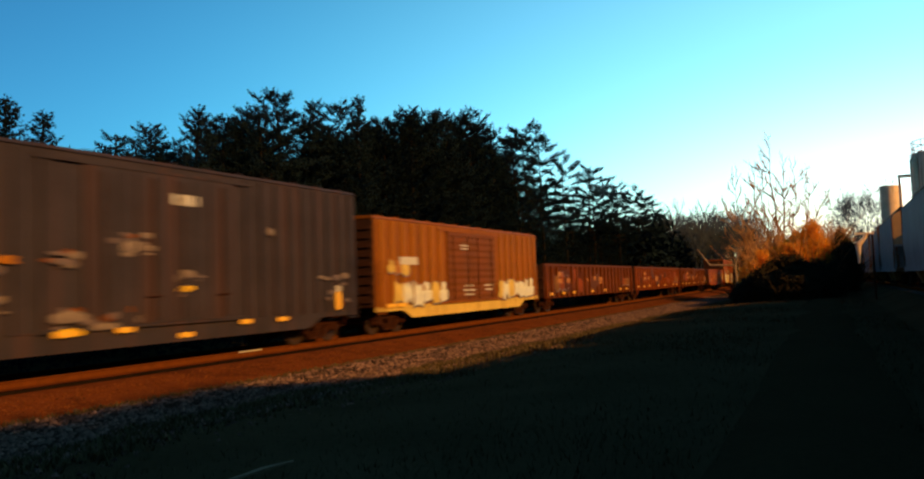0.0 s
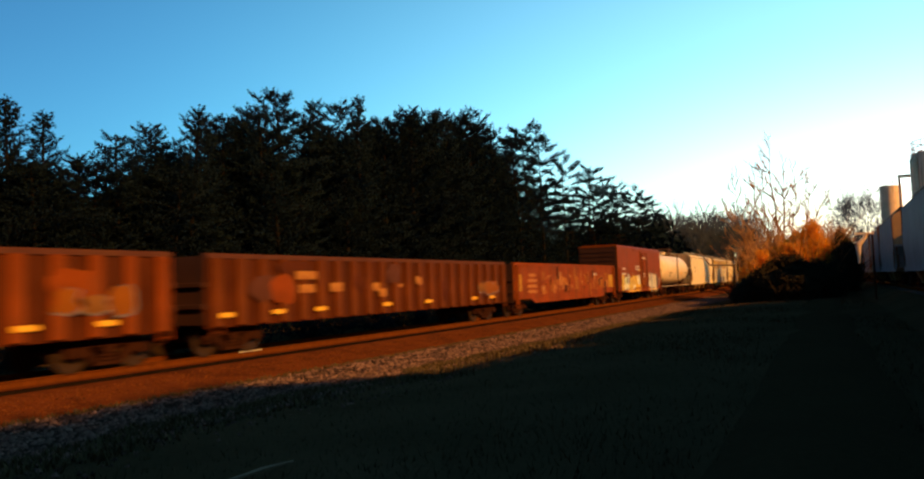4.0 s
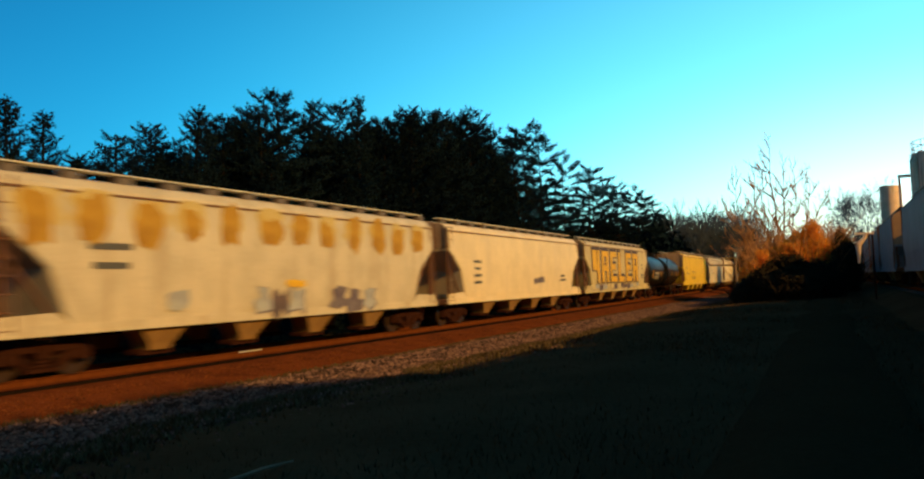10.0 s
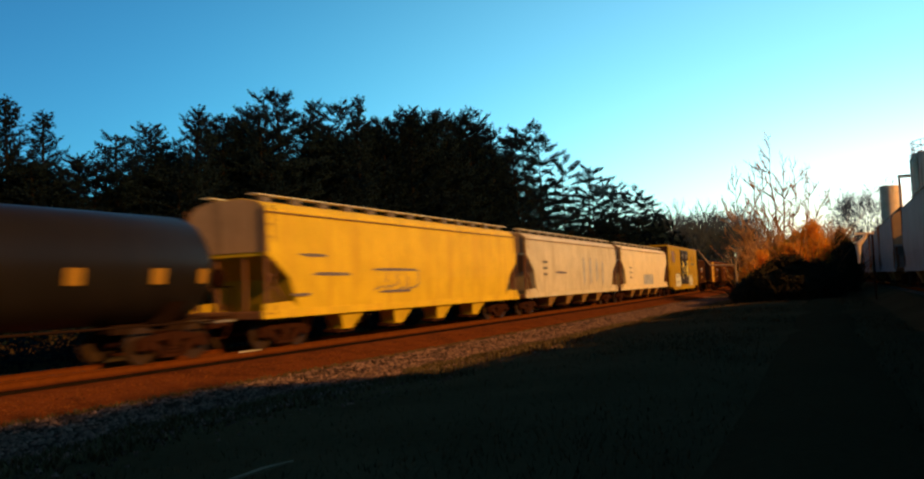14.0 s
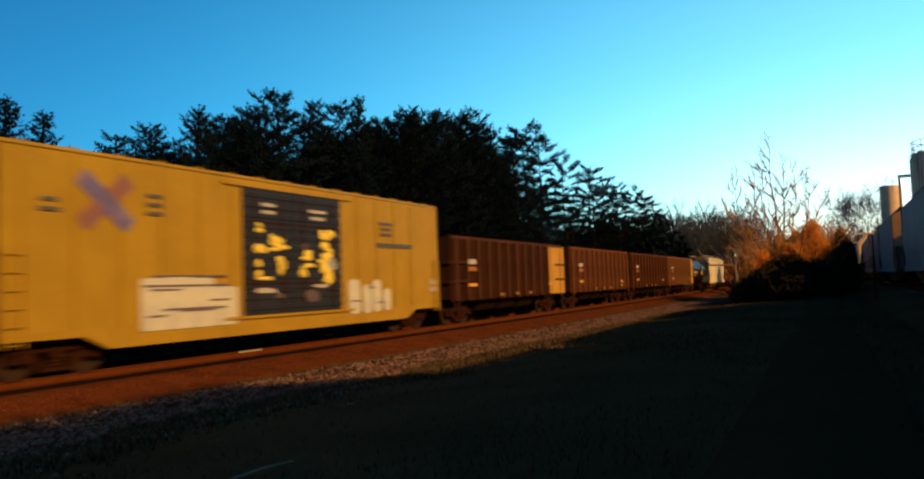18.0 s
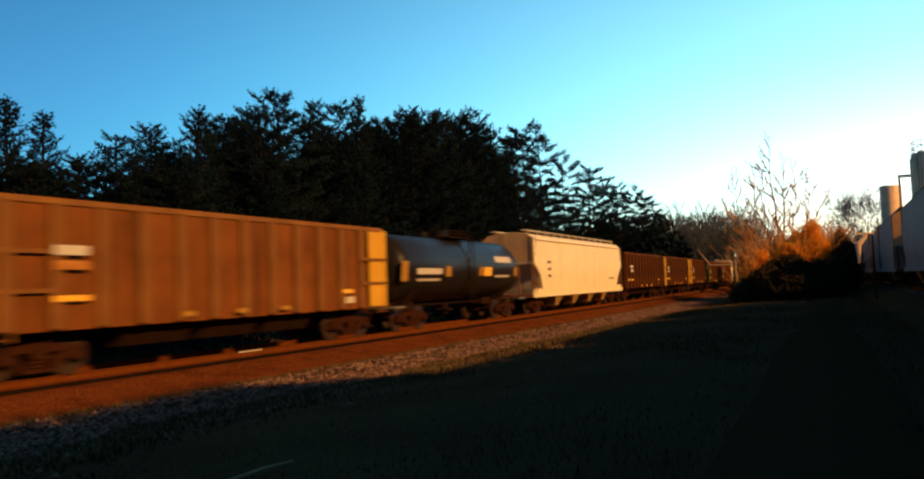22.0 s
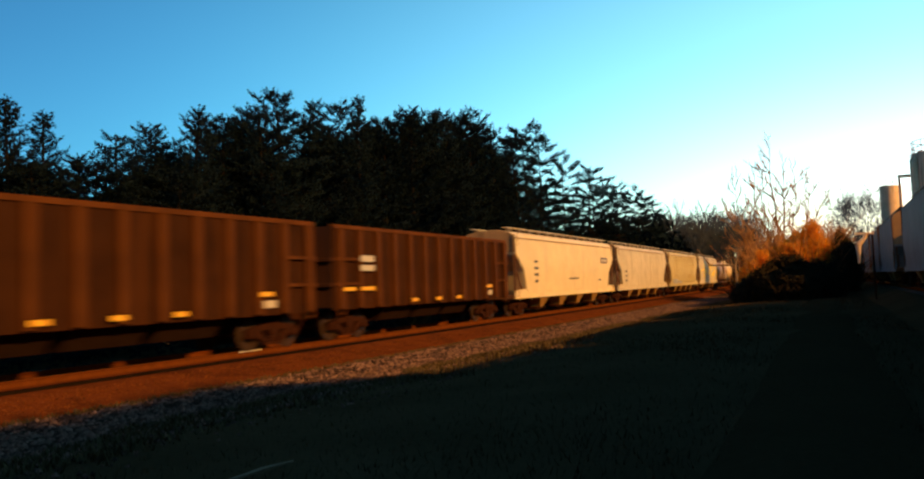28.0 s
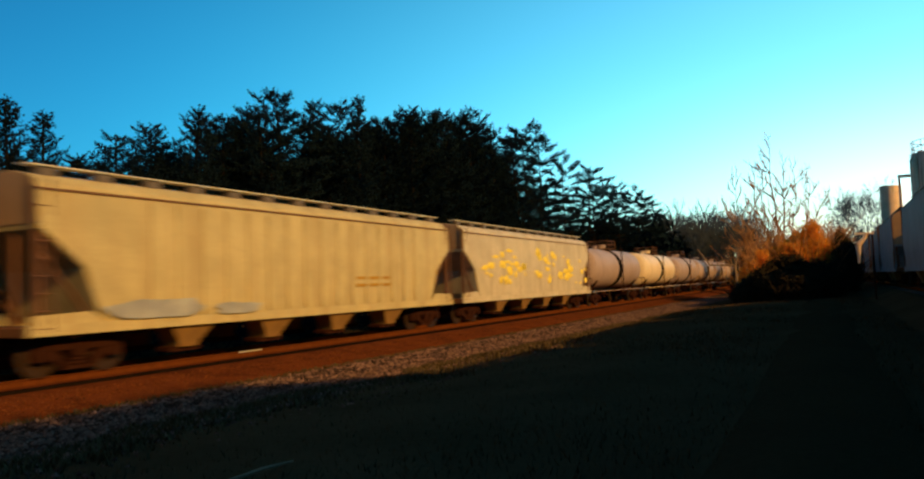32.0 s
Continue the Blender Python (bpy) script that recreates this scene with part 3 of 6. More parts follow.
def mark(car, name, x, z, w, h, mat, y, label="", cut=0.0):
    """a thin painted or riveted patch on the side that is seen, at the height z of its middle"""
    key = "%s|%.2f|%.2f|%.2f" % (name, w, h, cut)
    return part(name, kept(key, lambda: Geo().slab(-w / 2, w / 2, -0.008, 0.0, -h / 2, h / 2, max(0.01, cut)), mat), car, label, (x, -y - 0.002, z))


def blob(car, name, x, z, w, h, mat, y, seed, label="", lobes=14):
    """an uneven sprayed patch or stain"""
    r = random.Random(seed)
    prof = []
    for k in range(lobes):
        a = 6.2832 * k / lobes
        q = r.uniform(0.72, 1.12)
        c, s = math.cos(a), math.sin(a)
        sq = max(abs(c), abs(s)) ** 0.6
        prof.append((w / 2 * q * c / sq, h / 2 * q * s / sq))
    return part(name, Geo().prism_y(prof, -0.006 - 0.0006 * (seed % 5), 0.0).mesh(name, mat), car, label, (x, -y - 0.002, z))


def lines_of_writing(car, x, z, w, mat, y, rows=2, h=0.12, gap=0.24, name="stencil"):
    r = random.Random(int(x * 100 + z * 10))
    for k in range(rows):
        ww = round(w * r.uniform(0.6, 1.0), 1)
        mark(car, name, x, z - k * gap, ww, h, mat, y)


GLYPHS = (
    ((0, 0.1), (0.35, 0), (0.5, 0.3), (0.8, 0.05), (1, 0.4), (0.85, 1), (0.55, 0.7), (0.3, 1), (0, 0.75)),
    ((0.1, 0), (0.9, 0.1), (1, 0.55), (0.7, 0.5), (0.75, 0.95), (0.25, 1), (0.3, 0.6), (0, 0.5)),
    ((0, 0.2), (0.5, 0), (1, 0.25), (0.8, 0.6), (0.95, 0.9), (0.5, 1), (0.15, 0.85), (0.25, 0.5)),
    ((0, 0), (0.6, 0.15), (1, 0), (0.9, 0.6), (1, 0.9), (0.5, 0.8), (0.1, 1), (0.15, 0.45)),
    ((0.2, 0), (0.8, 0), (1, 0.25), (1, 0.75), (0.8, 1), (0.2, 1), (0, 0.75), (0, 0.25)),
)


def tag_row(car, x0, x1, z, h, mats, y, seed, name="graffiti", n=None, label="sprayed graffiti"):
    """a row of sprayed shapes with dark edges"""
    r = random.Random(seed)
    n = n or max(3, int((x1 - x0) / 0.8))
    for k in range(n):
        w, hh = (x1 - x0) / n * r.uniform(0.95, 1.25), h * r.uniform(0.8, 1.1)
        shape = [((a - 0.5 + r.uniform(-0.06, 0.06)) * w, (b - 0.5 + r.uniform(-0.06, 0.06)) * hh) for a, b in r.choice(GLYPHS)]
        at = (x0 + (k + 0.5) * (x1 - x0) / n, -y - 0.002, z + r.uniform(-0.06, 0.08))
        deep = 0.005 + 0.0006 * (k % 3)
        part(name + "_edge", Geo().prism_y([(a * 1.1 + 0.03, b * 1.1 - 0.02) for a, b in shape], -deep + 0.003, 0.0).mesh(name + "_edge", TAG_SHADE), car, "dark sprayed edge", at)
        part(name, Geo().prism_y(shape, -deep - 0.001, 0.0).mesh(name, mats[r.randrange(len(mats))]), car, label, at)


# -- covered hopper
def hopper_body_geo(L, top, fold=3.6, cut=2.0):
    """fold: height at which the end sheets turn inwards; cut: how far they run in at the sill"""
    hl = L / 2 - 0.75
    levels = ((0.98, 1.50, hl - cut), (1.35, 1.53, hl - cut * 0.86), (0.98 + (fold - 0.98) * 0.62, 1.57, hl - cut * 0.62), (fold, 1.57, hl - 0.02), (fold + 0.1, 1.567, hl), (4.05, 1.54, hl), (4.24, 1.48, hl), (4.43, 1.25, hl), (4.58, 0.6, hl))
    k = (top - 0.98) / (4.72 - 0.98)
    rings = []
    for z, w, l in levels:
        z = 0.98 + (z - 0.98) * k
        c = 0.06
        rings.append([(-l, -w + c, z), (-l + c, -w, z), (l - c, -w, z), (l, -w + c, z), (l, w - c, z), (l - c, w, z), (-l + c, w, z), (-l, w - c, z)])
    return Geo().rings(rings)


def hopper_end_geo(top, fold):
    k = (top - 0.98) / 3.74
    half = [(1.55, fold + 0.12), (1.52, 4.05), (1.46, 4.24), (1.23, 4.43), (0.6, 4.565)]
    half = [(y, 0.98 + (z - 0.98) * k) for y, z in half]
    return Geo().prism_x([(-y, z) for y, z in half] + [(y, z) for y, z in half[::-1]], -0.01, 0.01)


def outlet_geo():
    ring = lambda x, y, z: [(-x, -y, z), (x, -y, z), (x, 0.62 - y, z), (-x, 0.62 - y, z)]
    return Geo().rings([ring(0.30, 1.22, 0.36), ring(0.38, 1.27, 0.52), ring(0.82, 1.46, 1.0), ring(0.86, 1.47, 1.06)])


def roofwalk_geo(hl, z):
    g = Geo()
    for y in (-0.92, 0.92):
        g.box(-hl, hl, y - 0.16, y + 0.16, z - 0.03, z)
    return g


def bracket_geo():
    return Geo().box(-0.22, 0.22, -1.02, -0.8, -0.27, -0.032).box(-0.22, 0.22, 0.8, 1.02, -0.27, -0.032).box(-0.1, 0.1, -0.9, 0.9, -0.27, -0.2)


def covered_hopper(L, paint_mat, label, top=4.72, bays=4, seams=0, category="covered hopper", fold=3.25, cut=1.8, group="covered hoppers in the train"):
    car = thing("covered_hopper", label, category, group)
    half, hl = L / 2, L / 2 - 0.75
    part("body", kept("hopper_body|%.2f%.2f%.1f" % (L, top, fold), lambda: hopper_body_geo(L, top, fold, cut), paint_mat), car)
    for y in (-1.52, 1.52):
        part("side_sill", kept("side_sill|%.2f" % L, lambda: Geo().slab(-half + 0.5, half - 0.5, -0.035, 0.035, 0.92, 1.16, 0.02), paint_mat), car, at=(0, y, 0))
        part("top_rail", kept("top_rail|%.2f" % L, lambda: Geo().box(-hl, hl, -0.03, 0.03, -0.05, 0.04), paint_mat), car, at=(0, y * 1.0, (top - 0.98) * 0.85 + 0.95))
    part("running_board", kept("running_board|%.2f%.2f" % (L, top), lambda: roofwalk_geo(hl - 0.05, top), TAG_WHITE if paint_mat is not PALE_GREY else GRATING), car, "galvanised roof walkway")
    for k in range(int((2 * hl - 0.6) / 1.5) + 1):
        part("bracket", kept("bracket", bracket_geo, BRACKET), car, at=(-hl + 0.6 + 1.5 * k, 0, top))
    part("roof_seam", kept("roof_seam|%.2f" % L, lambda: Geo().slab(-hl + 0.03, hl - 0.03, -0.014, 0.0, -0.025, 0.025, 0.008), SHADE_STEEL), car, at=(0, -1.555, (top - 0.98) * 0.853 + 0.92))
    n = max(4, int(L / 2.2))
    for k in range(n):
        part("hatch", kept("hatch", lambda: Geo().rod((0, 0, -0.32), (0, 0, -0.02), 0.36, 12).rod((0, 0, -0.02), (0, 0, 0.03), 0.4, 12), paint_mat), car, at=(-hl + (k + 0.5) * 2 * hl / n, 0, top - 0.2))
    for sign in (-1, 1):
        rz = 0 if sign > 0 else math.pi
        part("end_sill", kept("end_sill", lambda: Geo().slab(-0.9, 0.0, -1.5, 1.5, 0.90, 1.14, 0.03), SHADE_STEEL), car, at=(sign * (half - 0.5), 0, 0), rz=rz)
        part("end_sheet", kept("hopper_end|%.2f%.1f" % (top, fold), lambda: hopper_end_geo(top, fold), HOPPER_END), car, "grimy end sheet with its shade in the colour", at=(sign * (hl + 0.012), 0, 0))
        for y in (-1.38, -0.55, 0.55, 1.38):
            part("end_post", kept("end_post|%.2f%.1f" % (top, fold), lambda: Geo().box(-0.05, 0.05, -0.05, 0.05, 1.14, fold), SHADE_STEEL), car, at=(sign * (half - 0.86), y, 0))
        for y in (-1.5, 1.5):
            part("sill_plate", kept("sill_plate|%.1f" % cut, lambda: Geo().prism_y([(-0.25 - cut, 1.1), (-0.05, 1.1), (-0.05, 1.36), (0.25 - cut, 1.42)], -0.03, 0.03), paint_mat), car, at=(sign * (half - 0.5), y, 0), rz=rz)
        for y in (-1.3, 1.3):
            part("end_brace", kept("end_brace|%.1f" % fold, lambda: Geo().rod((0.4 - cut, 0, 1.15), (-0.1, 0, fold - 0.5), 0.05, 6), SHADE_STEEL), car, at=(sign * (half - 0.86), y, 0), rz=rz)
    part("brake_wheel", kept("brake_wheel", lambda: Geo().rod((0, 0, 0), (-0.05, 0, 0), 0.28, 14), STEEL_DARK), car, at=(-half + 0.78, 0.4, 2.2))
    span = 2 * hl - 5.6
    for k in range(bays):
        x = -span / 2 + (k + 0.5) * span / bays
        for rz in (0, math.pi):
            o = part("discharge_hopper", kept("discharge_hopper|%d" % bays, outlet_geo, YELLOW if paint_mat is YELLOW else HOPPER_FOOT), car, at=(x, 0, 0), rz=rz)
            part("outlet_gate", kept("outlet_gate", lambda: Geo().slab(-0.5, 0.5, -1.1, -0.6, 0.24, 0.38, 0.03), STEEL_DARK), o)
    if seams:
        for k in range(seams):
            x = -hl + 2.6 + (k + 0.5) * (2 * hl - 5.2) / seams
            part("side_post", kept("side_post|h", lambda: Geo().prism_y([(-0.08, 1.2), (0.08, 1.2), (0.08, 4.0), (-0.08, 4.0)], -0.045, 0.0), paint_mat), car, at=(x, -1.555, 0))
    part("centre_sill", kept("centre_sill|%.2f" % L, lambda: Geo().box(-half + 0.6, half - 0.6, -0.3, 0.3, 0.78, 1.0), UNDER), car)
    add_ladders(car, half - 0.55, 1.5, 1.0, top - 0.4, SHADE_STEEL)
    add_trucks(car, (-half + 2.1, half - 2.1))
    add_ends(car, half)
    return car


# -- boxcar
def boxcar(L, top, paint_mat, label, door_mat, ribs, doors, fish=True, sill_mat=None, group="boxcars in the train", bot=1.0, pressed=True, post_mat=None):
    car = thing("boxcar", label, "boxcar", group)
    half, hl = L / 2, L / 2 - 0.62
    prof = [(-1.5, bot), (1.5, bot), (1.52, top - 0.14), (1.42, top - 0.05), (0, top), (-1.42, top - 0.05), (-1.52, top - 0.14)]
    part("body", kept("boxcar_body|%.2f%.2f" % (L, top), lambda: Geo().prism_x(prof, -hl, hl), paint_mat), car)
    part("roof", kept("boxcar_roof|%.2f%.2f" % (L, top), lambda: Geo().prism_x([(-1.56, top - 0.12), (1.56, top - 0.12), (1.45, top - 0.02), (0, top + 0.04), (-1.45, top - 0.02)], -hl - 0.04, hl + 0.04), paint_mat), car)
    n = int(2 * hl / 1.2)
    for k in range(n):
        part("roof_seam", kept("roof_seam", lambda: Geo().box(-0.03, 0.03, -1.4, 1.4, 0, 0.05), paint_mat), car, at=(-hl + (k + 0.5) * 2 * hl / n, 0, top + 0.0))
    for y in (-1, 1):
        x0, x1 = -hl + 2.7, hl - 2.7
        low = 0.52 if fish else 0.72
        part("side_sill", kept("box_sill|%.2f%d" % (L, fish), lambda: Geo().prism_y([(-hl, 0.84), (x0 - 0.7, 0.84), (x0, low), (x1, low), (x1 + 0.7, 0.84), (hl, 0.84), (hl, 1.02), (-hl, 1.02)], -0.03, 0.03), sill_mat or paint_mat), car, at=(0, y * 1.49, 0))
    dw = 0
    for i, (dx, w) in enumerate(doors):
        d = part("door", kept("box_door|%.2f%.2f%d" % (w, top, pressed), lambda: door_geo(w, top) if pressed else plain_door(w, top), door_mat), car, at=(dx, -1.52, 0))
        for u in (-0.3, 0.3):
            part("door_bar", kept("door_bar|%.2f" % top, lambda: Geo().rod((0, -0.1, 1.1), (0, -0.1, top - 0.5), 0.022, 6), STEEL_DARK), d, at=(w * u, 0, 0))
        part("door_lever", kept("door_lever", lambda: Geo().rod((-0.25, -0.12, 1.7), (0.25, -0.12, 1.7), 0.02, 5), STEEL_DARK), d, at=(w * 0.3, 0, 0))
        for k in range(0 if pressed else 4):
            part("stiffener", kept("stiffener|%.2f" % top, lambda: Geo().box(-0.05, 0.05, -0.1, -0.07, 1.15, top - 0.45), door_mat), d, at=(w * (-0.36 + 0.24 * k), 0, 0))
        dw = max(dw, abs(dx) + w / 2)
    if doors:
        for z in (top - 0.30, 1.02):
            part("door_rail", kept("door_rail|%.2f" % dw, lambda: Geo().box(-dw * 1.3, dw * 1.3, -0.09, 0.0, -0.05, 0.03), paint_mat), car, at=(0, -1.52, z))
    for side in (-1, 1):
        for k in range(ribs):
            x = side * (dw + 0.25 + (k + 0.5) * (hl - dw - 0.3) / ribs)
            part("side_post", kept("box_post|%.2f" % top, lambda: Geo().prism_y([(-0.09, 1.0), (0.09, 1.0), (0.09, top - 0.18), (-0.09, top - 0.18)], -0.075, 0.0), post_mat or paint_mat), car, at=(x, -1.515, 0))
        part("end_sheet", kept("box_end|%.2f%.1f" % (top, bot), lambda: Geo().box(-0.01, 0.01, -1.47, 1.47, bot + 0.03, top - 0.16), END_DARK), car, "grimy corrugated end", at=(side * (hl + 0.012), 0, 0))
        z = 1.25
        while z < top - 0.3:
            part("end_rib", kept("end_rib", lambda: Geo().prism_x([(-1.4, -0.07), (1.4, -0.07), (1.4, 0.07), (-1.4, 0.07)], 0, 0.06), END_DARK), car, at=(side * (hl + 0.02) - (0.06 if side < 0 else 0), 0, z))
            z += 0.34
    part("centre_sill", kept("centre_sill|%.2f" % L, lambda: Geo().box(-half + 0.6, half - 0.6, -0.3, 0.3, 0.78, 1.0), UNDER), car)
    part("brake_gear", kept("brake_gear", lambda: Geo().rod((-0.6, -0.5, 0.7), (0.4, -0.5, 0.7), 0.2, 10).slab(0.7, 1.1, -0.7, -0.3, 0.5, 0.85, 0.05), UNDER), car)
    add_ladders(car, hl, 1.54, 0.7, min(top - 0.6, 2.6) if top < 4.7 else 2.8, paint_mat)
    add_trucks(car, (-half + 2.3, half - 2.3))
    add_ends(car, half)
    return car


def plain_door(w, top):
    """the sheet of a flat sliding door"""
    return Geo().slab(-w / 2, w / 2, -0.07, 0.0, 1.06, top - 0.34, 0.03)


def door_geo(w, top):
    """a corrugated sliding door, one pressed sheet"""
    prof = [(0.0, 1.06)]
    z = 1.06
    while z < top - 0.64:
        prof += [(-0.06, z), (-0.06, z + 0.12), (-0.09, z + 0.15), (-0.09, z + 0.27)]
        z += 0.3
    prof += [(-0.06, z), (-0.06, top - 0.34), (0.0, top - 0.34)]
    return Geo().prism_x(prof, -w / 2, w / 2)


# -- open gondolas
def gondola(L, top, bot, paint_mat, label, ribs, rim_mat=None, group="gondolas in the train", name="gondola", category="gondola", fish=0.0, sheet_mat=None, deep=0.11, wide=0.1):
    car = thing(name, label, category, group)
    half, hl = L / 2, L / 2 - 0.6
    for y in (-1, 1):
        prof = [(-hl, bot + fish), (-hl + 2.6, bot + fish), (-hl + 3.2, bot), (hl - 3.2, bot), (hl - 2.6, bot + fish), (hl, bot + fish), (hl, top), (-hl, top)]
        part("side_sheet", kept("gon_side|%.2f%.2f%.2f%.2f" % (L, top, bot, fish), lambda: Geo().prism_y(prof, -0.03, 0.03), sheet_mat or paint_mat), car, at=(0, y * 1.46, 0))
        part("top_chord", kept("top_chord|%.2f" % L, lambda: Geo().slab(-hl, hl, -0.08, 0.08, -0.07, 0.07, 0.03), rim_mat or paint_mat), car, at=(0, y * 1.46, top))
        for k in range(ribs):
            x = -hl + 0.35 + k * (2 * hl - 0.7) / (ribs - 1)
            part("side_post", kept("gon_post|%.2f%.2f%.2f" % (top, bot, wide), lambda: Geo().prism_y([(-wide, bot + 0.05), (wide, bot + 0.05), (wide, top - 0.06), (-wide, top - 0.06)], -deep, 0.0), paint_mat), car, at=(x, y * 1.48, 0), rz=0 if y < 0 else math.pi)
    for sign in (-1, 1):
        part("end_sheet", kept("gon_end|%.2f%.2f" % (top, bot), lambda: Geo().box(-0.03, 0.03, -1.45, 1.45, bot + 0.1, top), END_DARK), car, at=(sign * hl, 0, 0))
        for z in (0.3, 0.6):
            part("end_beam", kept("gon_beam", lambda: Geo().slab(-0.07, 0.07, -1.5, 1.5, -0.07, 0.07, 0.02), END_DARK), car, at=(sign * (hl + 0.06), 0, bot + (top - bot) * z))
    part("floor", kept("gon_floor|%.2f%.2f" % (L, bot), lambda: Geo().box(-hl, hl, -1.44, 1.44, bot + 0.15, bot + 0.22), UNDER), car)
    part("centre_sill", kept("centre_sill|%.2f" % L, lambda: Geo().box(-half + 0.6, half - 0.6, -0.3, 0.3, 0.78, 1.0), UNDER), car)
    add_ladders(car, hl, 1.55, bot - 0.2, top - 0.1, paint_mat)
    add_trucks(car, (-half + 2.1, half - 2.1))
    add_ends(car, half)
    return car


def coal_car(mat, label, yellow=(), wide=1.1, late=False):
    L, top, bot = 16.14, 3.86, 1.02
    # sheets darker than the posts, so the shade between them is painted in
    car = gondola(L, top, bot, mat, label, 13, None, "coal cars in the train", "coal_car", "coal car", sheet_mat={COAL_TAN.name: COAL, COAL.name: COAL_DIM}.get(mat.name, COAL_SHEET_SHADED), deep=0.16, wide=0.13)
    hl = L / 2 - 0.6
    for k in (-2.6, 0.0, 2.6):
        part("belly_tub", kept("belly_tub", lambda: Geo().prism_x([(-1.2, 1.05), (-0.8, 0.5), (0.8, 0.5), (1.2, 1.05)], -1.1, 1.1), UNDER), car, at=(k, 0, 0))
    for sign in yellow:
        part("rotary_end_panel", kept("rotary_end_panel|%.1f" % wide, lambda: Geo().box(-wide / 2, wide / 2, -0.012, 0.0, 1.08, 3.76), COAL_YELLOW), car, "yellow rotary-dump end panel", (sign * (hl - wide / 2 - 0.02), -1.648, 0))
        part("rotary_corner", kept("rotary_corner", lambda: Geo().box(-0.1, 0.1, -0.12, 0.0, 1.05, 3.82), COAL_YELLOW), car, "yellow corner post", (sign * (hl - 0.1), -1.56, 0))
    for sign in (-1, 1):
        for z in (1.9, 2.75):
            part("end_rail", kept("end_rail", lambda: Geo().box(-0.8, 0.8, -0.13, -0.02, -0.05, 0.05), mat), car, at=(sign * (hl - 0.8), -1.49 if sign not in yellow else -1.58, z))
    mark(car, "stencil_panel", -5.6, 2.78, 0.85, 0.22, STENCIL, 1.66)
    mark(car, "stencil_panel", -5.6, 2.45, 0.9, 0.2, STENCIL if late else FADED, 1.66)
    if late:
        mark(car, "reflector", -6.75, 1.72, 0.7, 0.12, REFLECT, 1.66)
    mark(car, "reflector", -5.6, 1.72, 0.9, 0.13, REFLECT, 1.66)
    for x in (-2.2, -0.2, 1.7):
        mark(car, "reflector", x, 1.22, 0.45, 0.13, REFLECT if late else PLACARD, 1.65)
    mark(car, "reflector", 5.0, 1.65, 0.6, 0.13, REFLECT, 1.65)
    mark(car, "stencil_panel", 5.3, 1.35, 0.6, 0.22, STENCIL, 1.50)
    return car


# -- tank car
def tank_geo(hl, r, zc):
    n = 36
    ring = lambda x, k: [(x, k * math.cos(6.2832 * i / n), zc + k * math.sin(6.2832 * i / n)) for i in range(n)]
    ends = ((0.0, 0.30), (0.10, 0.62), (0.24, 0.84), (0.42, 0.96), (0.60, 1.0))
    rings = [ring(-hl + d, r * k) for d, k in ends]
    rings += [ring(x, r) for x in (-hl * 0.5, 0, hl * 0.5)]
    rings += [ring(hl - d, r * k) for d, k in ends[::-1]]
    return Geo().rings(rings)


def add_railing(car, hx, hy, tall, z, mat):
    """a railing round a platform: posts and two rows of bars, each a part"""
    for x in (-hx, 0, hx):
        for y in (-hy, hy):
            part("railing_post", kept("railing_post|%.2f" % tall, lambda: Geo().rod((0, 0, 0), (0, 0, tall), 0.022, 5), mat), car, at=(x, y, z))
    for zz in (tall * 0.5, tall):
        for y in (-hy, hy):
            part("railing_bar", kept("railing_bar|%.2f" % hx, lambda: Geo().rod((-hx, 0, 0), (hx, 0, 0), 0.02, 5), mat), car, at=(0, y, z + zz))
        for x in (-hx, hx):
            part("railing_bar", kept("railing_bar|c%.2f" % hy, lambda: Geo().rod((0, -hy, 0), (0, hy, 0), 0.02, 5), mat), car, at=(x, 0, z + zz))


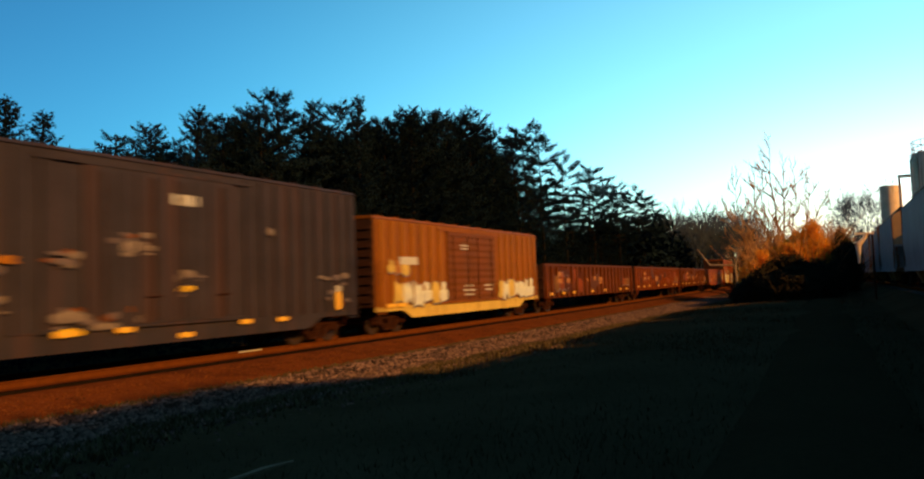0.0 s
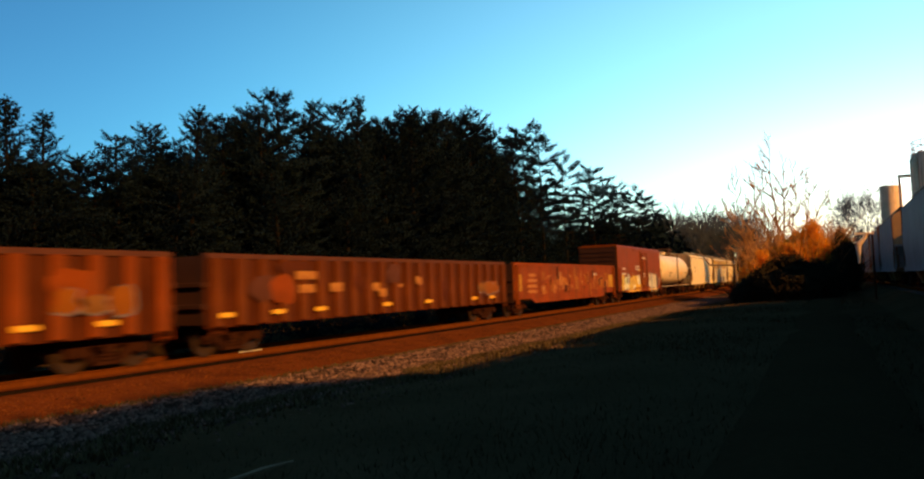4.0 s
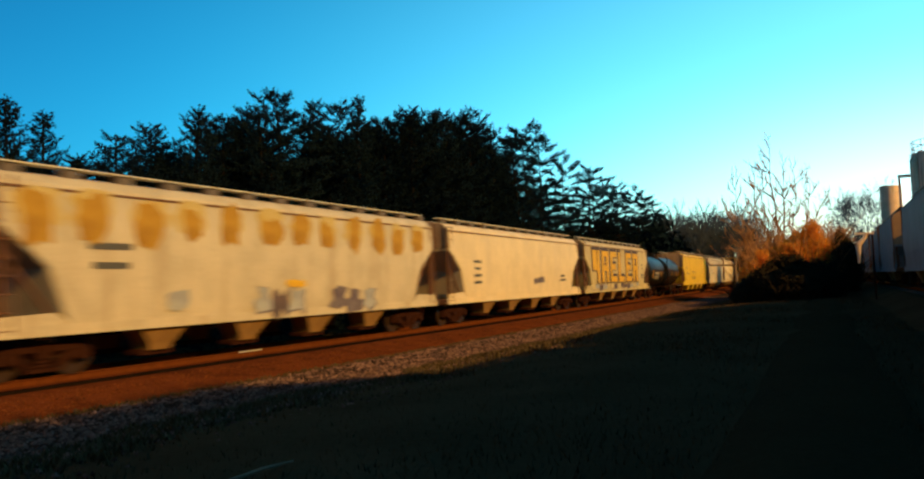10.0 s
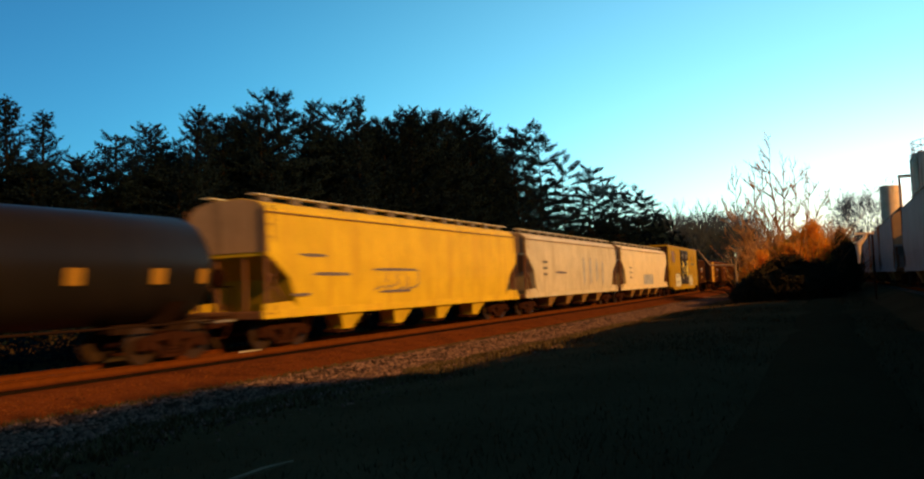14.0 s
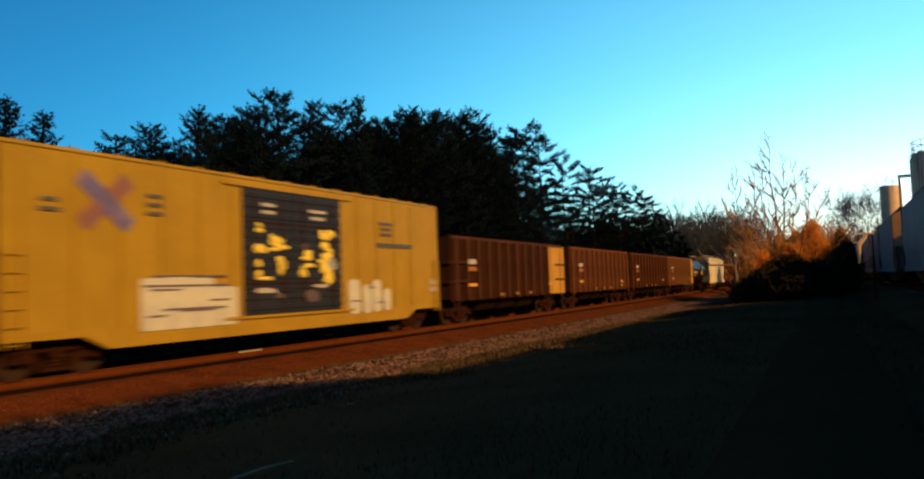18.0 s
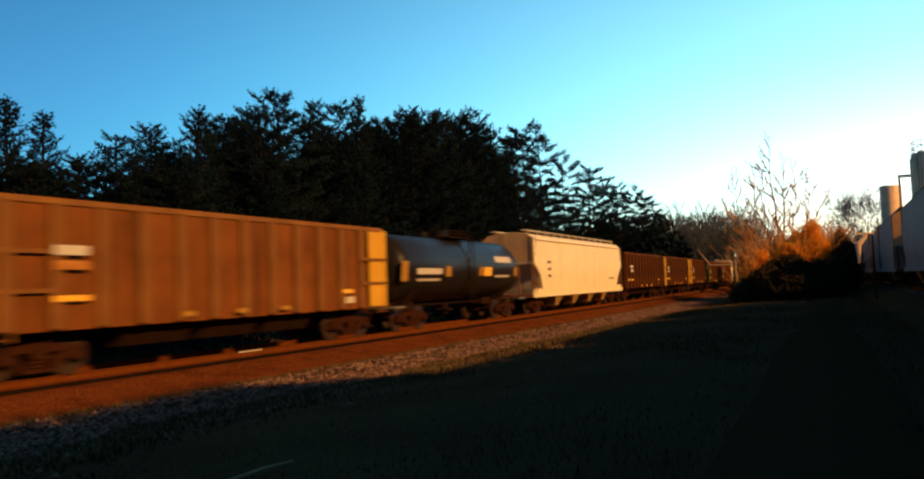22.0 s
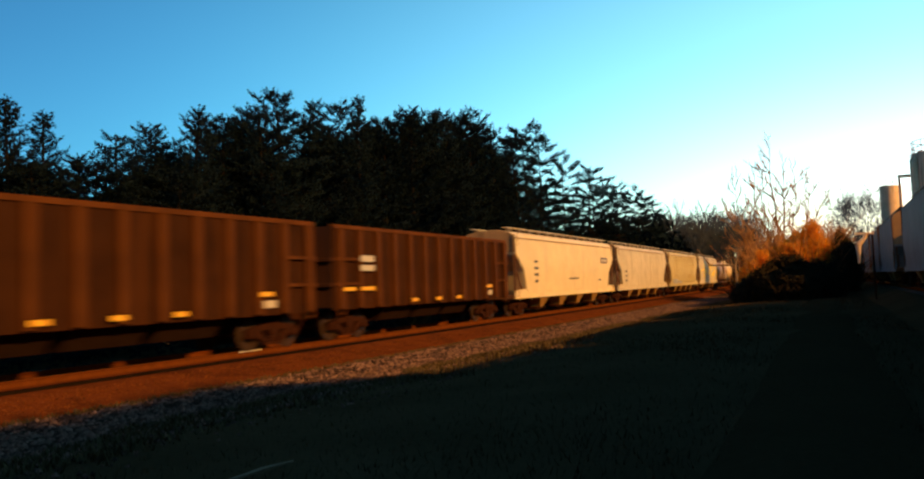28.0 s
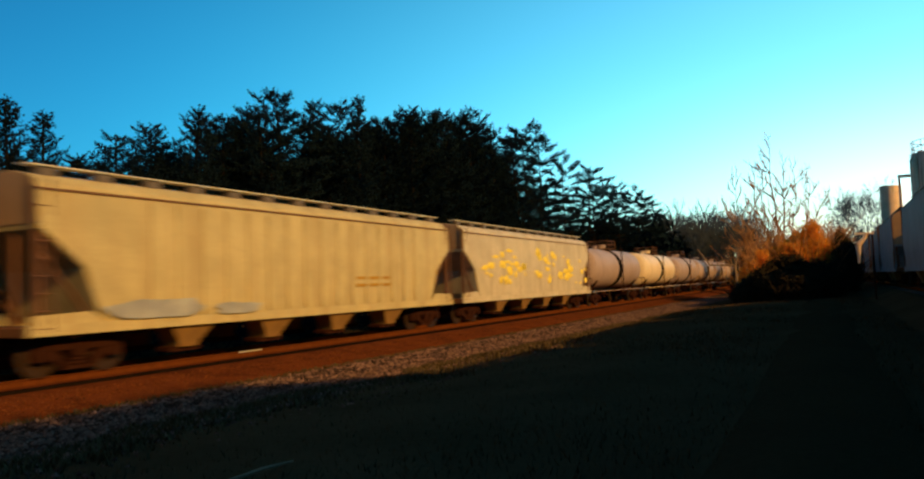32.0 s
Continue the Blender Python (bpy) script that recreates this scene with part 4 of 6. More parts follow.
def tank_car(L, r, zc, mat, label, band_mat=None, gear=STEEL_DARK, group="tank cars in the train"):
    car = thing("tank_car", label, "tank car", group)
    half, hl = L / 2, L / 2 - 0.95
    part("tank", kept("tank|%.2f%.2f" % (L, r), lambda: tank_geo(hl, r, zc), mat, True), car)
    hoop = lambda w, k: Geo().rings([[(x, q * math.cos(6.2832 * i / 36), zc + q * math.sin(6.2832 * i / 36)) for i in range(36)] for x, q in ((-w / 2, r), (-w / 2, r + k), (w / 2, r + k), (w / 2, r))], False)
    part("belt", kept("belt|%.2f%.2f%d" % (r, L, mat is TANK_BLACK), lambda: hoop((1.9 if mat is TANK_BLACK else 1.0) if band_mat else 0.28, 0.02), band_mat or mat, True), car, "dark band round the middle of the tank" if band_mat else "")
    top = zc + r
    rail_mat = gear if mat is TANK_BLACK else SHADE_STEEL
    part("manway", kept("manway", lambda: Geo().rod((0, 0, -0.1), (0, 0, 0.32), 0.42, 14).rod((0, 0, 0.32), (0, 0, 0.4), 0.46, 14), mat), car, at=(-0.2, 0, top))
    part("platform", kept("platform", lambda: Geo().box(-1.0, 1.0, -0.88, 0.88, -0.02, 0.03), rail_mat), car, at=(0, 0, top + 0.02))
    add_railing(car, 0.95, 0.85, 0.3 if mat is TANK_BLACK else 0.62, top + 0.04, rail_mat)
    part("valve_box", kept("valve_box", lambda: Geo().rod((0, 0, 0), (0, 0, 0.28), 0.17, 10), mat), car, at=(-1.9, 0, top - 0.04))
    part("side_ladder", kept("side_ladder|%.2f" % top, lambda: ladder_geo(0.9, top, 0.45), gear), car, at=(0, -r - 0.06, 0))
    for y in (-1.36, 1.36):
        part("hand_rail", kept("hand_rail|%.2f" % L, lambda: Geo().rod((-half + 0.9, 0, 0.98), (half - 0.9, 0, 0.98), 0.03, 6), mat if mat is not TANK_BLACK else gear), car, at=(0, y, 0))
    for sign in (-1, 1):
        rz = 0 if sign > 0 else math.pi
        part("stub_sill", kept("stub_sill", lambda: Geo().slab(-3.2, 0.0, -0.32, 0.32, 0.76, 1.12, 0.04), gear), car, at=(sign * (half - 0.55), 0, 0), rz=rz)
        part("saddle", kept("saddle|%.2f" % r, lambda: Geo().prism_x([(-1.2, zc - r * 0.62), (-0.7, 1.0), (0.7, 1.0), (1.2, zc - r * 0.62), (0.6, zc - r * 0.9), (-0.6, zc - r * 0.9)], -0.3, 0.3), gear), car, at=(sign * (half - 2.4), 0, 0))
        part("end_platform", kept("end_platform", lambda: Geo().box(-0.75, 0.0, -1.4, 1.4, 0.92, 0.98), GRATING), car, at=(sign * (half - 0.5), 0, 0), rz=rz)
        part("end_railing", kept("end_railing", lambda: Geo().rod((0, -1.35, 0.98), (0, -1.35, 1.9), 0.025, 5).rod((0, 1.35, 0.98), (0, 1.35, 1.9), 0.025, 5).rod((0, -1.35, 1.9), (0, 1.35, 1.9), 0.025, 5), gear), car, at=(sign * (half - 0.55), 0, 0))
    part("bottom_valve", kept("bottom_valve", lambda: Geo().rod((0, 0, 0.45), (0, 0, 0.95), 0.16, 10).slab(-0.3, 0.3, -0.3, 0.3, 0.6, 0.7, 0.03), gear), car)
    add_trucks(car, (-half + 2.4, half - 2.4))
    add_ends(car, half)
    return car


def tank_mark(car, name, x, z, w, h, mat, r, zc, label=""):
    y = math.sqrt(max(0.01, r * r - (z - zc) ** 2))
    ob = mark(car, name, x, z, w, h, mat, y + 0.012, label)
    ob.rotation_euler = (-math.asin((z - zc) / r), 0, 0)
    return ob


# ---- the train, car by car from its head
TRAIN = []


def in_train(car, s0, s1):
    TRAIN.append((car, (s0 + s1) / 2))
    return car


def letters(car, x0, z0, h, mat, shade):
    """block letters sprayed across the side"""
    w, t = h * 0.78, h * 0.25
    strokes = {
        "four": ((0, t, 0.45, 1), (0, 1, 0.38, 0.58), (1 - t / w, 1, 0, 1)),
        "a": ((0, t / w, 0, 1), (1 - t / w, 1, 0, 1), (0, 1, 0.82, 1), (0, 1, 0.36, 0.54)),
        "e": ((0, t / w, 0, 1), (0, 1, 0.82, 1), (0, 0.85, 0.41, 0.59), (0, 1, 0, 0.18)),
        "l": ((0, t / w, 0, 1), (0, 1, 0, 0.18)),
        "r": ((0, t / w, 0, 1), (1 - t / w, 1, 0.5, 1), (0, 1, 0.82, 1), (0, 1, 0.40, 0.56), (0.6, 0.95, 0, 0.42)),
    }
    for k, ch in enumerate(("four", "a", "e", "l", "e", "r")):
        for name, grow, m, y0 in (("graffiti_shadow", 0.22, shade, -0.006), ("graffiti_letter", 0.0, mat, -0.014)):
            g = Geo()
            for i, (a, b, c, d) in enumerate(strokes[ch]):
                g.box(a * w - grow, b * w + grow * 0.7, y0 - 0.0008 * i, 0.0, c * h - grow * 0.4, d * h + grow)
            part(name, g.mesh(name, m), car, "gold block letter sprayed on the side" if grow == 0 else "", (x0 + k * (w + h * 0.27), -1.585, z0))


def build_train():
    # grey high boxcar
    c = in_train(boxcar(18.62, 5.12, BOX_GREY, "tall weathered grey boxcar with sprayed lower panels", BOX_GREY, 9, ((-1.0, 2.4), (1.4, 2.4)), pressed=False), 2.81, 21.43)
    mark(c, "stencil_panel", 0.8, 4.17, 0.9, 0.28, STENCIL, 1.60, "white placard")
    for x, z in ((-7.4, 0.95), (-5.0, 0.93), (-2.75, 0.93), (-1.15, 0.93), (0.83, 0.68), (3.0, 0.9), (4.6, 0.89)):
        mark(c, "reflector", x, z, 0.5, 0.13, REFLECT, 1.605 if z > 0.86 else 1.53, "", 0.05)
    mark(c, "reflector", 7.5, 1.35, 0.3, 0.62, REFLECT, 1.60, "", 0.08)
    mark(c, "stencil_panel", 7.5, 1.75, 0.26, 0.2, STENCIL, 1.60)
    rr = random.Random(31)
    for k in range(60):
        x0, x1, z0, z1 = ((-2.9, -0.3, 1.0, 1.5), (-1.4, -0.2, 2.6, 3.2), (-3.1, -2.4, 2.4, 2.75), (0.3, 1.3, 1.7, 2.4), (6.4, 8.0, 1.2, 2.3), (-8.0, -3.9, 1.0, 2.7))[k % 6]
        blob(c, "graffiti", rr.uniform(x0, x1), rr.uniform(z0, z1), rr.uniform(0.12, 0.5), rr.uniform(0.06, 0.22), (TAG_PINK, TAG_PINK, BOX_DOOR, TAG_DULL, TAG_PINK)[rr.randrange(5)], 1.6, 310 + k, "faded sprayed mark", 9)
    for k, (x, z, w, h, m) in enumerate(((-2.7, 0.96, 0.8, 0.2, TAG_GOLD), (-2.6, 1.3, 0.9, 0.3, TAG_DULL), (-1.7, 1.05, 0.8, 0.16, TAG_DULL), (0.75, 1.87, 0.6, 0.16, TAG_GOLD), (0.8, 2.25, 0.8, 0.2, TAG_DULL), (-0.9, 2.9, 0.9, 0.3, TAG_DULL), (-0.5, 3.2, 0.45, 0.16, TAG_DULL), (-4.1, 2.55, 0.6, 0.2, BOX_POST), (4.1, 3.5, 0.3, 0.25, TAG_DULL))):
        blob(c, "graffiti", x, z, w, h, m, 1.604, 360 + k, "faded sprayed mark", 9)
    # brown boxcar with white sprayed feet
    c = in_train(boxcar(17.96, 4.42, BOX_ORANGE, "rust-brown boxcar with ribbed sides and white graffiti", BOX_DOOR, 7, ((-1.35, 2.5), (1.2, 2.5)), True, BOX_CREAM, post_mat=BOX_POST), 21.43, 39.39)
    tag_row(c, -7.2, -2.7, 1.5, 0.95, (TAG_WHITE, TAG_WHITE, BOX_CREAM), 1.6, 11, n=6)
    tag_row(c, -7.6, -6.0, 2.45, 0.5, (FADED, BOX_CREAM), 1.6, 13, n=3)
    tag_row(c, 2.7, 7.6, 1.45, 0.95, (TAG_WHITE, BOX_CREAM, TAG_WHITE), 1.6, 12, n=7)
    lines_of_writing(c, -6.0, 2.75, 1.4, STENCIL, 1.6, 1, 0.3)
    lines_of_writing(c, -1.0, 3.5, 1.0, STENCIL, 1.62, 2, 0.07, 0.15)
    lines_of_writing(c, -0.6, 1.7, 1.4, STENCIL, 1.62, 3, 0.08, 0.2)
    lines_of_writing(c, 1.6, 1.7, 1.0, STENCIL, 1.62, 2, 0.08, 0.2)
    for x in (-7.4, -6.6):
        mark(c, "reflector", x, 1.05, 0.7, 0.14, REFLECT, 1.61)
    # three long ribbed gondolas
    for k, (a, b) in enumerate(((39.39, 61.69), (61.69, 83.69), (83.69, 105.39))):
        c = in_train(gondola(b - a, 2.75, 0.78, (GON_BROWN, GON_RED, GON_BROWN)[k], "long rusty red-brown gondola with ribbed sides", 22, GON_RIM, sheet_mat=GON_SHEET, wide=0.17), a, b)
        for x in (-9.6, -7.4, -5.3, -1.2, 2.0, 6.4, 8.4):
            mark(c, "reflector", x, 1.12 if k else 1.05, 0.6, 0.13, REFLECT, 1.605, "", 0.05)
        lines_of_writing(c, -8.0 + k, 2.2, 1.2, FADED, 1.60, 2, 0.26, 0.42)
        lines_of_writing(c, -6.4 + k, 1.8, 0.9, FADED, 1.60, 1, 0.3, 0.3)
        rr = random.Random(60 + k)
        for n in range(9):
            blob(c, "faded_patch", rr.uniform(-9.5, 9.5), rr.uniform(1.2, 2.4), rr.uniform(0.5, 1.9), rr.uniform(0.5, 1.1), (GON_SHEET, GON_RIM, GON_SHEET, GON_RED)[n % 4], 1.592, 620 + 20 * k + n, "patch of faded or sooty paint")
        for n in range(5):
            mark(c, "faded_letter", rr.uniform(-2.5, 1.5), rr.uniform(1.5, 2.0), rr.choice((0.3, 0.5, 0.8)), rr.choice((0.14, 0.3)), FADED, 1.606, "faded lettering", 0.04)
        tag_row(c, 7.0, 9.2, 1.6, 0.6, (COAL_TAN, BOX_ORANGE, GON_RED), 1.60, 20 + k)
        if k == 0:
            tag_row(c, -9.0, -6.4, 1.7, 1.1, (GON_SHEET, GON_RED, COAL_TAN), 1.60, 28)
    # smooth red gondola
    c = in_train(gondola(21.36, 2.75, 0.62, GON_RED, "red smooth-sided gondola with faded lettering and graffiti", 2, GON_RED, fish=0.25), 105.39, 126.75)
    lines_of_writing(c, -7.3, 2.15, 1.6, FADED, 1.49, 4, 0.17, 0.3)
    mark(c, "faded_panel", -9.3, 1.75, 0.65, 0.9, RUST, 1.49)
    mark(c, "faded_panel", 9.2, 1.7, 1.4, 0.9, RUST, 1.49)
    r = random.Random(6)
    for k in range(95):
        mark(c, "faded_letter", -5.6 + k * 0.148 + r.uniform(-0.1, 0.1), r.uniform(1.15, 2.3), r.choice((0.08, 0.14, 0.3, 0.5)), r.choice((0.08, 0.14, 0.5, 0.8)), (BOX_ORANGE, FADED, BOX_POST, GON_SHEET, FADED)[k % 5], 1.49 + 0.0007 * (k % 5), "faded sprayed lettering", 0.04)
    lines_of_writing(c, 5.0, 2.2, 1.6, STENCIL, 1.49, 1, 0.15)
    # red boxcar
    c = in_train(boxcar(17.59, 4.45, BOX_RED, "bright red boxcar with pale graffiti along its foot", BOX_RED, 0, ((0.9, 2.9),), False, pressed=False), 126.75, 144.34)
    mark(c, "stencil_panel", 0.6, 3.55, 1.3, 0.12, STENCIL, 1.62)
    tag_row(c, -7.2, -0.8, 1.5, 1.25, (TAG_WHITE, TAG_GREEN, TAG_GREY, BOX_CREAM), 1.53, 33, n=7)
    tag_row(c, -7.2, -0.2, 1.12, 0.5, (BOX_CREAM, TAG_GOLD, TAG_WHITE), 1.536, 35, n=9)
    for k, (x, z, w, h) in enumerate(((-0.6, 2.5, 1.6, 0.14), (-1.4, 2.35, 0.5, 0.5), (0.2, 1.6, 1.0, 0.9), (1.2, 1.7, 0.8, 1.2))):
        blob(c, "graffiti", x, z, w, h, (BOX_CREAM, BOX_DOOR, BOX_ORANGE, BOX_DOOR)[k], 1.606 if x > -0.5 else 1.535, 560 + k, "rust-coloured sprayed patch")
    tag_row(c, 2.7, 6.7, 1.5, 1.5, (TAG_WHITE, TAG_GREY, TAG_WHITE, TAG_PINK), 1.53, 34, n=5)
    lines_of_writing(c, -6.3, 2.6, 1.5, STENCIL, 1.53, 2, 0.14, 0.4)
    lines_of_writing(c, -1.6, 2.8, 2.0, STENCIL, 1.53, 2, 0.1, 0.22)
    lines_of_writing(c, 0.6, 2.2, 0.8, STENCIL, 1.61, 2, 0.1, 0.22)
    lines_of_writing(c, 7.6, 1.7, 0.8, STENCIL, 1.53, 3, 0.1, 0.22)
    mark(c, "reflector", -3.0, 0.82, 4.5, 0.14, REFLECT, 1.525)
    mark(c, "reflector", 4.6, 0.82, 3.6, 0.14, REFLECT, 1.525)
    # white tank car
    c = in_train(tank_car(17.21, 1.5, 2.68, TANK_WHITE, "cream-white tank car with a railed top platform"), 144.34, 161.55)
    tank_mark(c, "stencil", -3.4, 2.3, 1.6, 0.16, TANK_STENCIL, 1.5, 2.68)
    tank_mark(c, "stencil", -3.4, 2.0, 1.2, 0.12, TANK_STENCIL, 1.5, 2.68)
    tank_mark(c, "placard", 3.1, 2.2, 0.7, 0.4, REFLECT, 1.5, 2.68, "yellow placard")
    tank_mark(c, "stencil", 5.8, 2.3, 1.0, 0.16, TANK_STENCIL, 1.5, 2.68)
    # this white patch paints in the highlight near the end of the tank
    tank_mark(c, "panel", 6.8, 2.85, 1.0, 0.28, STENCIL, 1.5, 2.68, "white patch")
    # covered hoppers
    c = in_train(covered_hopper(21.65, WHITE, "clean white covered hopper with slanted ends", fold=2.8, cut=1.6), 161.55, 183.20)
    lines_of_writing(c, -7.0, 2.9, 0.9, STENCIL_DARK, 1.575, 2, 0.16, 0.4)
    lines_of_writing(c, 6.8, 1.9, 1.6, STENCIL_DARK, 1.56, 1, 0.1)
    c = in_train(covered_hopper(20.10, WHITE_B, "white covered hopper with rust stains under the roof"), 183.20, 203.30)
    for k in range(12):
        r = random.Random(k)
        x = -8.5 + k * 1.5 + r.uniform(-0.12, 0.12)
        blob(c, "rust_streak", x, 3.72, r.uniform(0.95, 1.3), r.uniform(0.75, 1.0), RUST_PALE, 1.578, 400 + k, "pale rust stain")
        blob(c, "rust_streak", x + r.uniform(-0.1, 0.1), 3.62 - r.random() * 0.2, r.uniform(0.7, 1.05), r.uniform(0.85, 1.35), RUST, 1.583, 430 + k, "brown rust stain")
    lines_of_writing(c, -6.6, 2.9, 1.3, STENCIL_DARK, 1.575, 2, 0.16, 0.45)
    tag_row(c, -1.7, 0.6, 1.45, 0.8, (TAG_SHADE, TAG_PINK, TAG_GREY), 1.575, 41)
    tag_row(c, 2.0, 4.8, 1.4, 0.9, (TAG_SHADE, TAG_PINK, TAG_GREY), 1.575, 42)
    blob(c, "graffiti", 0.2, 1.95, 1.1, 0.25, TAG_GOLD, 1.578, 43)
    blob(c, "graffiti", -4.6, 1.6, 0.9, 0.55, TAG_GREY, 1.573, 44)
    c = in_train(covered_hopper(20.01, WHITE, "white covered hopper with faint grey graffiti"), 203.30, 223.31)
    lines_of_writing(c, -6.4, 2.8, 0.9, STENCIL_DARK, 1.575, 4, 0.12, 0.32)
    tag_row(c, 1.0, 2.6, 1.9, 0.35, (TAG_SHADE, TAG_GREY), 1.575, 45)
    lines_of_writing(c, 5.9, 2.1, 1.1, STENCIL_DARK, 1.575, 2, 0.12, 0.25)
    c = in_train(covered_hopper(20.57, CREAM, "cream covered hopper with tall gold block graffiti"), 223.31, 243.88)
    letters(c, -7.9, 1.6, 2.25, TAG_GOLD, TAG_OUTLINE)
    tag_row(c, -8.4, 5.8, 1.3, 0.4, (TAG_GREY, TAG_PINK, CREAM), 1.572, 46, n=14)
    lines_of_writing(c, 7.3, 2.95, 0.5, STENCIL_DARK, 1.575, 2, 0.14, 0.3)
    lines_of_writing(c, 7.3, 2.1, 1.3, STENCIL_DARK, 1.573, 2, 0.12, 0.22)
    # black tank car with a platform across its middle
    c = in_train(tank_car(17.48, 1.45, 2.45, TANK_BLACK, "black tank car with yellow placards and white stencils", TAR, UNDER), 243.88, 261.36)
    for x, w, h in ((-6.4, 0.6, 0.9), (-2.65, 0.65, 0.5), (3.1, 0.6, 0.5), (5.5, 0.6, 0.5), (7.0, 0.4, 0.5)):
        tank_mark(c, "placard", x, 2.2, w * 0.75, h * 0.8, PLACARD, 1.45, 2.45, "yellow placard")
    tank_mark(c, "stencil", -4.5, 2.25, 1.8, 0.16, STENCIL, 1.45, 2.45)
    tank_mark(c, "stencil", -4.5, 1.95, 2.0, 0.08, STENCIL, 1.45, 2.45)
    tank_mark(c, "stencil", -4.5, 1.78, 2.0, 0.08, STENCIL, 1.45, 2.45)
    # yellow hopper, two white hoppers
    c = in_train(covered_hopper(21.07, YELLOW, "yellow covered hopper with dark sprayed lines", fold=2.8, cut=1.6), 261.36, 282.43)
    for k, (x, z, w) in enumerate(((-6.6, 2.24, 2.4), (-7.6, 2.85, 1.6), (-2.3, 2.4, 3.6), (-2.6, 1.6, 2.6), (-8.3, 1.6, 1.0))):
        blob(c, "graffiti", x, z, w, 0.12, TAG_SHADE, 1.58, 80 + k, "thin dark sprayed line", 9)
    tag_row(c, -4.0, -0.8, 2.0, 0.65, (LIME_SPRAY_GLINT, YELLOW), 1.575, 47)
    c = in_train(covered_hopper(20.50, WHITE_B, "white covered hopper with grey-violet graffiti", seams=0), 282.43, 302.93)
    lines_of_writing(c, -6.6, 2.9, 0.9, STENCIL_DARK, 1.575, 3, 0.14, 0.35)
    blob(c, "graffiti", -3.8, 2.3, 2.4, 0.14, TAG_SHADE, 1.578, 90, "thin dark sprayed line", 9)
    for k in range(4):
        blob(c, "graffiti", 1.0 + k * 1.5, 2.4, 0.5, 1.9, TAG_GREY, 1.573, 91 + k, "grey-violet sprayed stroke", 11)
    c = in_train(covered_hopper(20.01, WHITE, "white covered hopper with a grey painted-over block"), 302.93, 322.94)
    mark(c, "painted_patch", 0.5, 1.72, 3.8, 0.85, TAG_GREY, 1.57, "grey painted-over patch")
    lines_of_writing(c, -6.2, 2.7, 0.7, STENCIL_DARK, 1.575, 3, 0.14, 0.4)
    # yellow boxcar with dark double doors
    c = in_train(boxcar(20.32, 5.12, BOX_YELLOW, "tall yellow boxcar with dark double doors and graffiti", DOOR_BLUE, 0, ((-1.3, 2.1), (1.1, 2.6)), True), 322.94, 343.26)
    for k in range(14):
        x = -9.0 + k * 1.25
        if not -2.7 < x < 2.8:
            part("panel_seam", kept("panel_seam", lambda: Geo().box(-0.035, 0.035, -0.035, 0.0, 1.02, 4.95), BOX_YELLOW), c, at=(x, -1.515, 0))
    for rz, m in ((0.7, TAG_BLUE), (-0.7, EMBLEM)):
        o = mark(c, "emblem_bar", -6.95, 3.95, 1.75, 0.42, m, 1.55, "violet and orange crossed emblem")
        o.rotation_euler = (0, rz, 0)
    lines_of_writing(c, -8.4, 3.9, 0.7, STENCIL_DARK, 1.55, 2, 0.09, 0.22)
    lines_of_writing(c, -5.5, 4.2, 0.6, STENCIL_DARK, 1.55, 3, 0.09, 0.22)
    for k, (x, w, z, h) in enumerate(((-5.55, 0.8, 1.5, 1.3), (-4.75, 0.85, 1.53, 1.36), (-3.95, 0.8, 1.5, 1.3), (-3.1, 0.9, 1.38, 1.05))):
        mark(c, "graffiti", x, z, w + 0.06, h, TAG_WHITE, 1.55 + 0.001 * (k % 2), "white sprayed block", 0.08)
    for x, z, w in ((-5.2, 1.85, 1.0), (-4.1, 1.3, 1.3), (-3.3, 1.55, 0.8), (-5.5, 1.2, 0.6), (-4.3, 2.2, 2.6)):
        mark(c, "graffiti_line", x, z, w, 0.05, TAG_SHADE, 1.563)
    mark(c, "graffiti_line", -4.4, 1.95, 3.0, 0.06, TAG_SHADE, 1.562)
    mark(c, "graffiti_line", -4.2, 1.35, 2.2, 0.06, TAG_SHADE, 1.562)
    for k, (x, w, z, h) in enumerate(((3.2, 0.7, 1.45, 1.2), (4.0, 0.55, 1.35, 1.0), (4.65, 0.6, 1.45, 1.15), (5.35, 0.5, 1.3, 0.8))):
        mark(c, "graffiti", x, z, w, h, TAG_WHITE, 1.55 + 0.001 * (k % 2), "white sprayed block", 0.12)
    for x, z in ((3.3, 1.3), (4.3, 1.75), (4.9, 1.2)):
        mark(c, "graffiti_line", x, z, 0.5, 0.05, TAG_SHADE, 1.563)
    # blobs named graffiti that paint in a reflection on the glossy doors
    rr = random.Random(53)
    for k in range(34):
        blob(c, "graffiti", rr.choice((-1.75, -0.9, 0.45, 1.5)) + rr.uniform(-0.3, 0.3), rr.uniform(2.1, 3.7), rr.uniform(0.2, 0.7), rr.uniform(0.1, 0.4), LIME_SPRAY_GLINT, 1.622, 530 + k, "bright yellow sprayed stroke on the door", 9)
    for dx, w in ((-1.3, 2.1), (1.1, 2.6)):
        mark(c, "door_seam", dx, 3.75, w - 0.1, 0.06, STEEL_DARK, 1.6)
        mark(c, "door_seam", dx, 1.95, w - 0.1, 0.06, STEEL_DARK, 1.6)
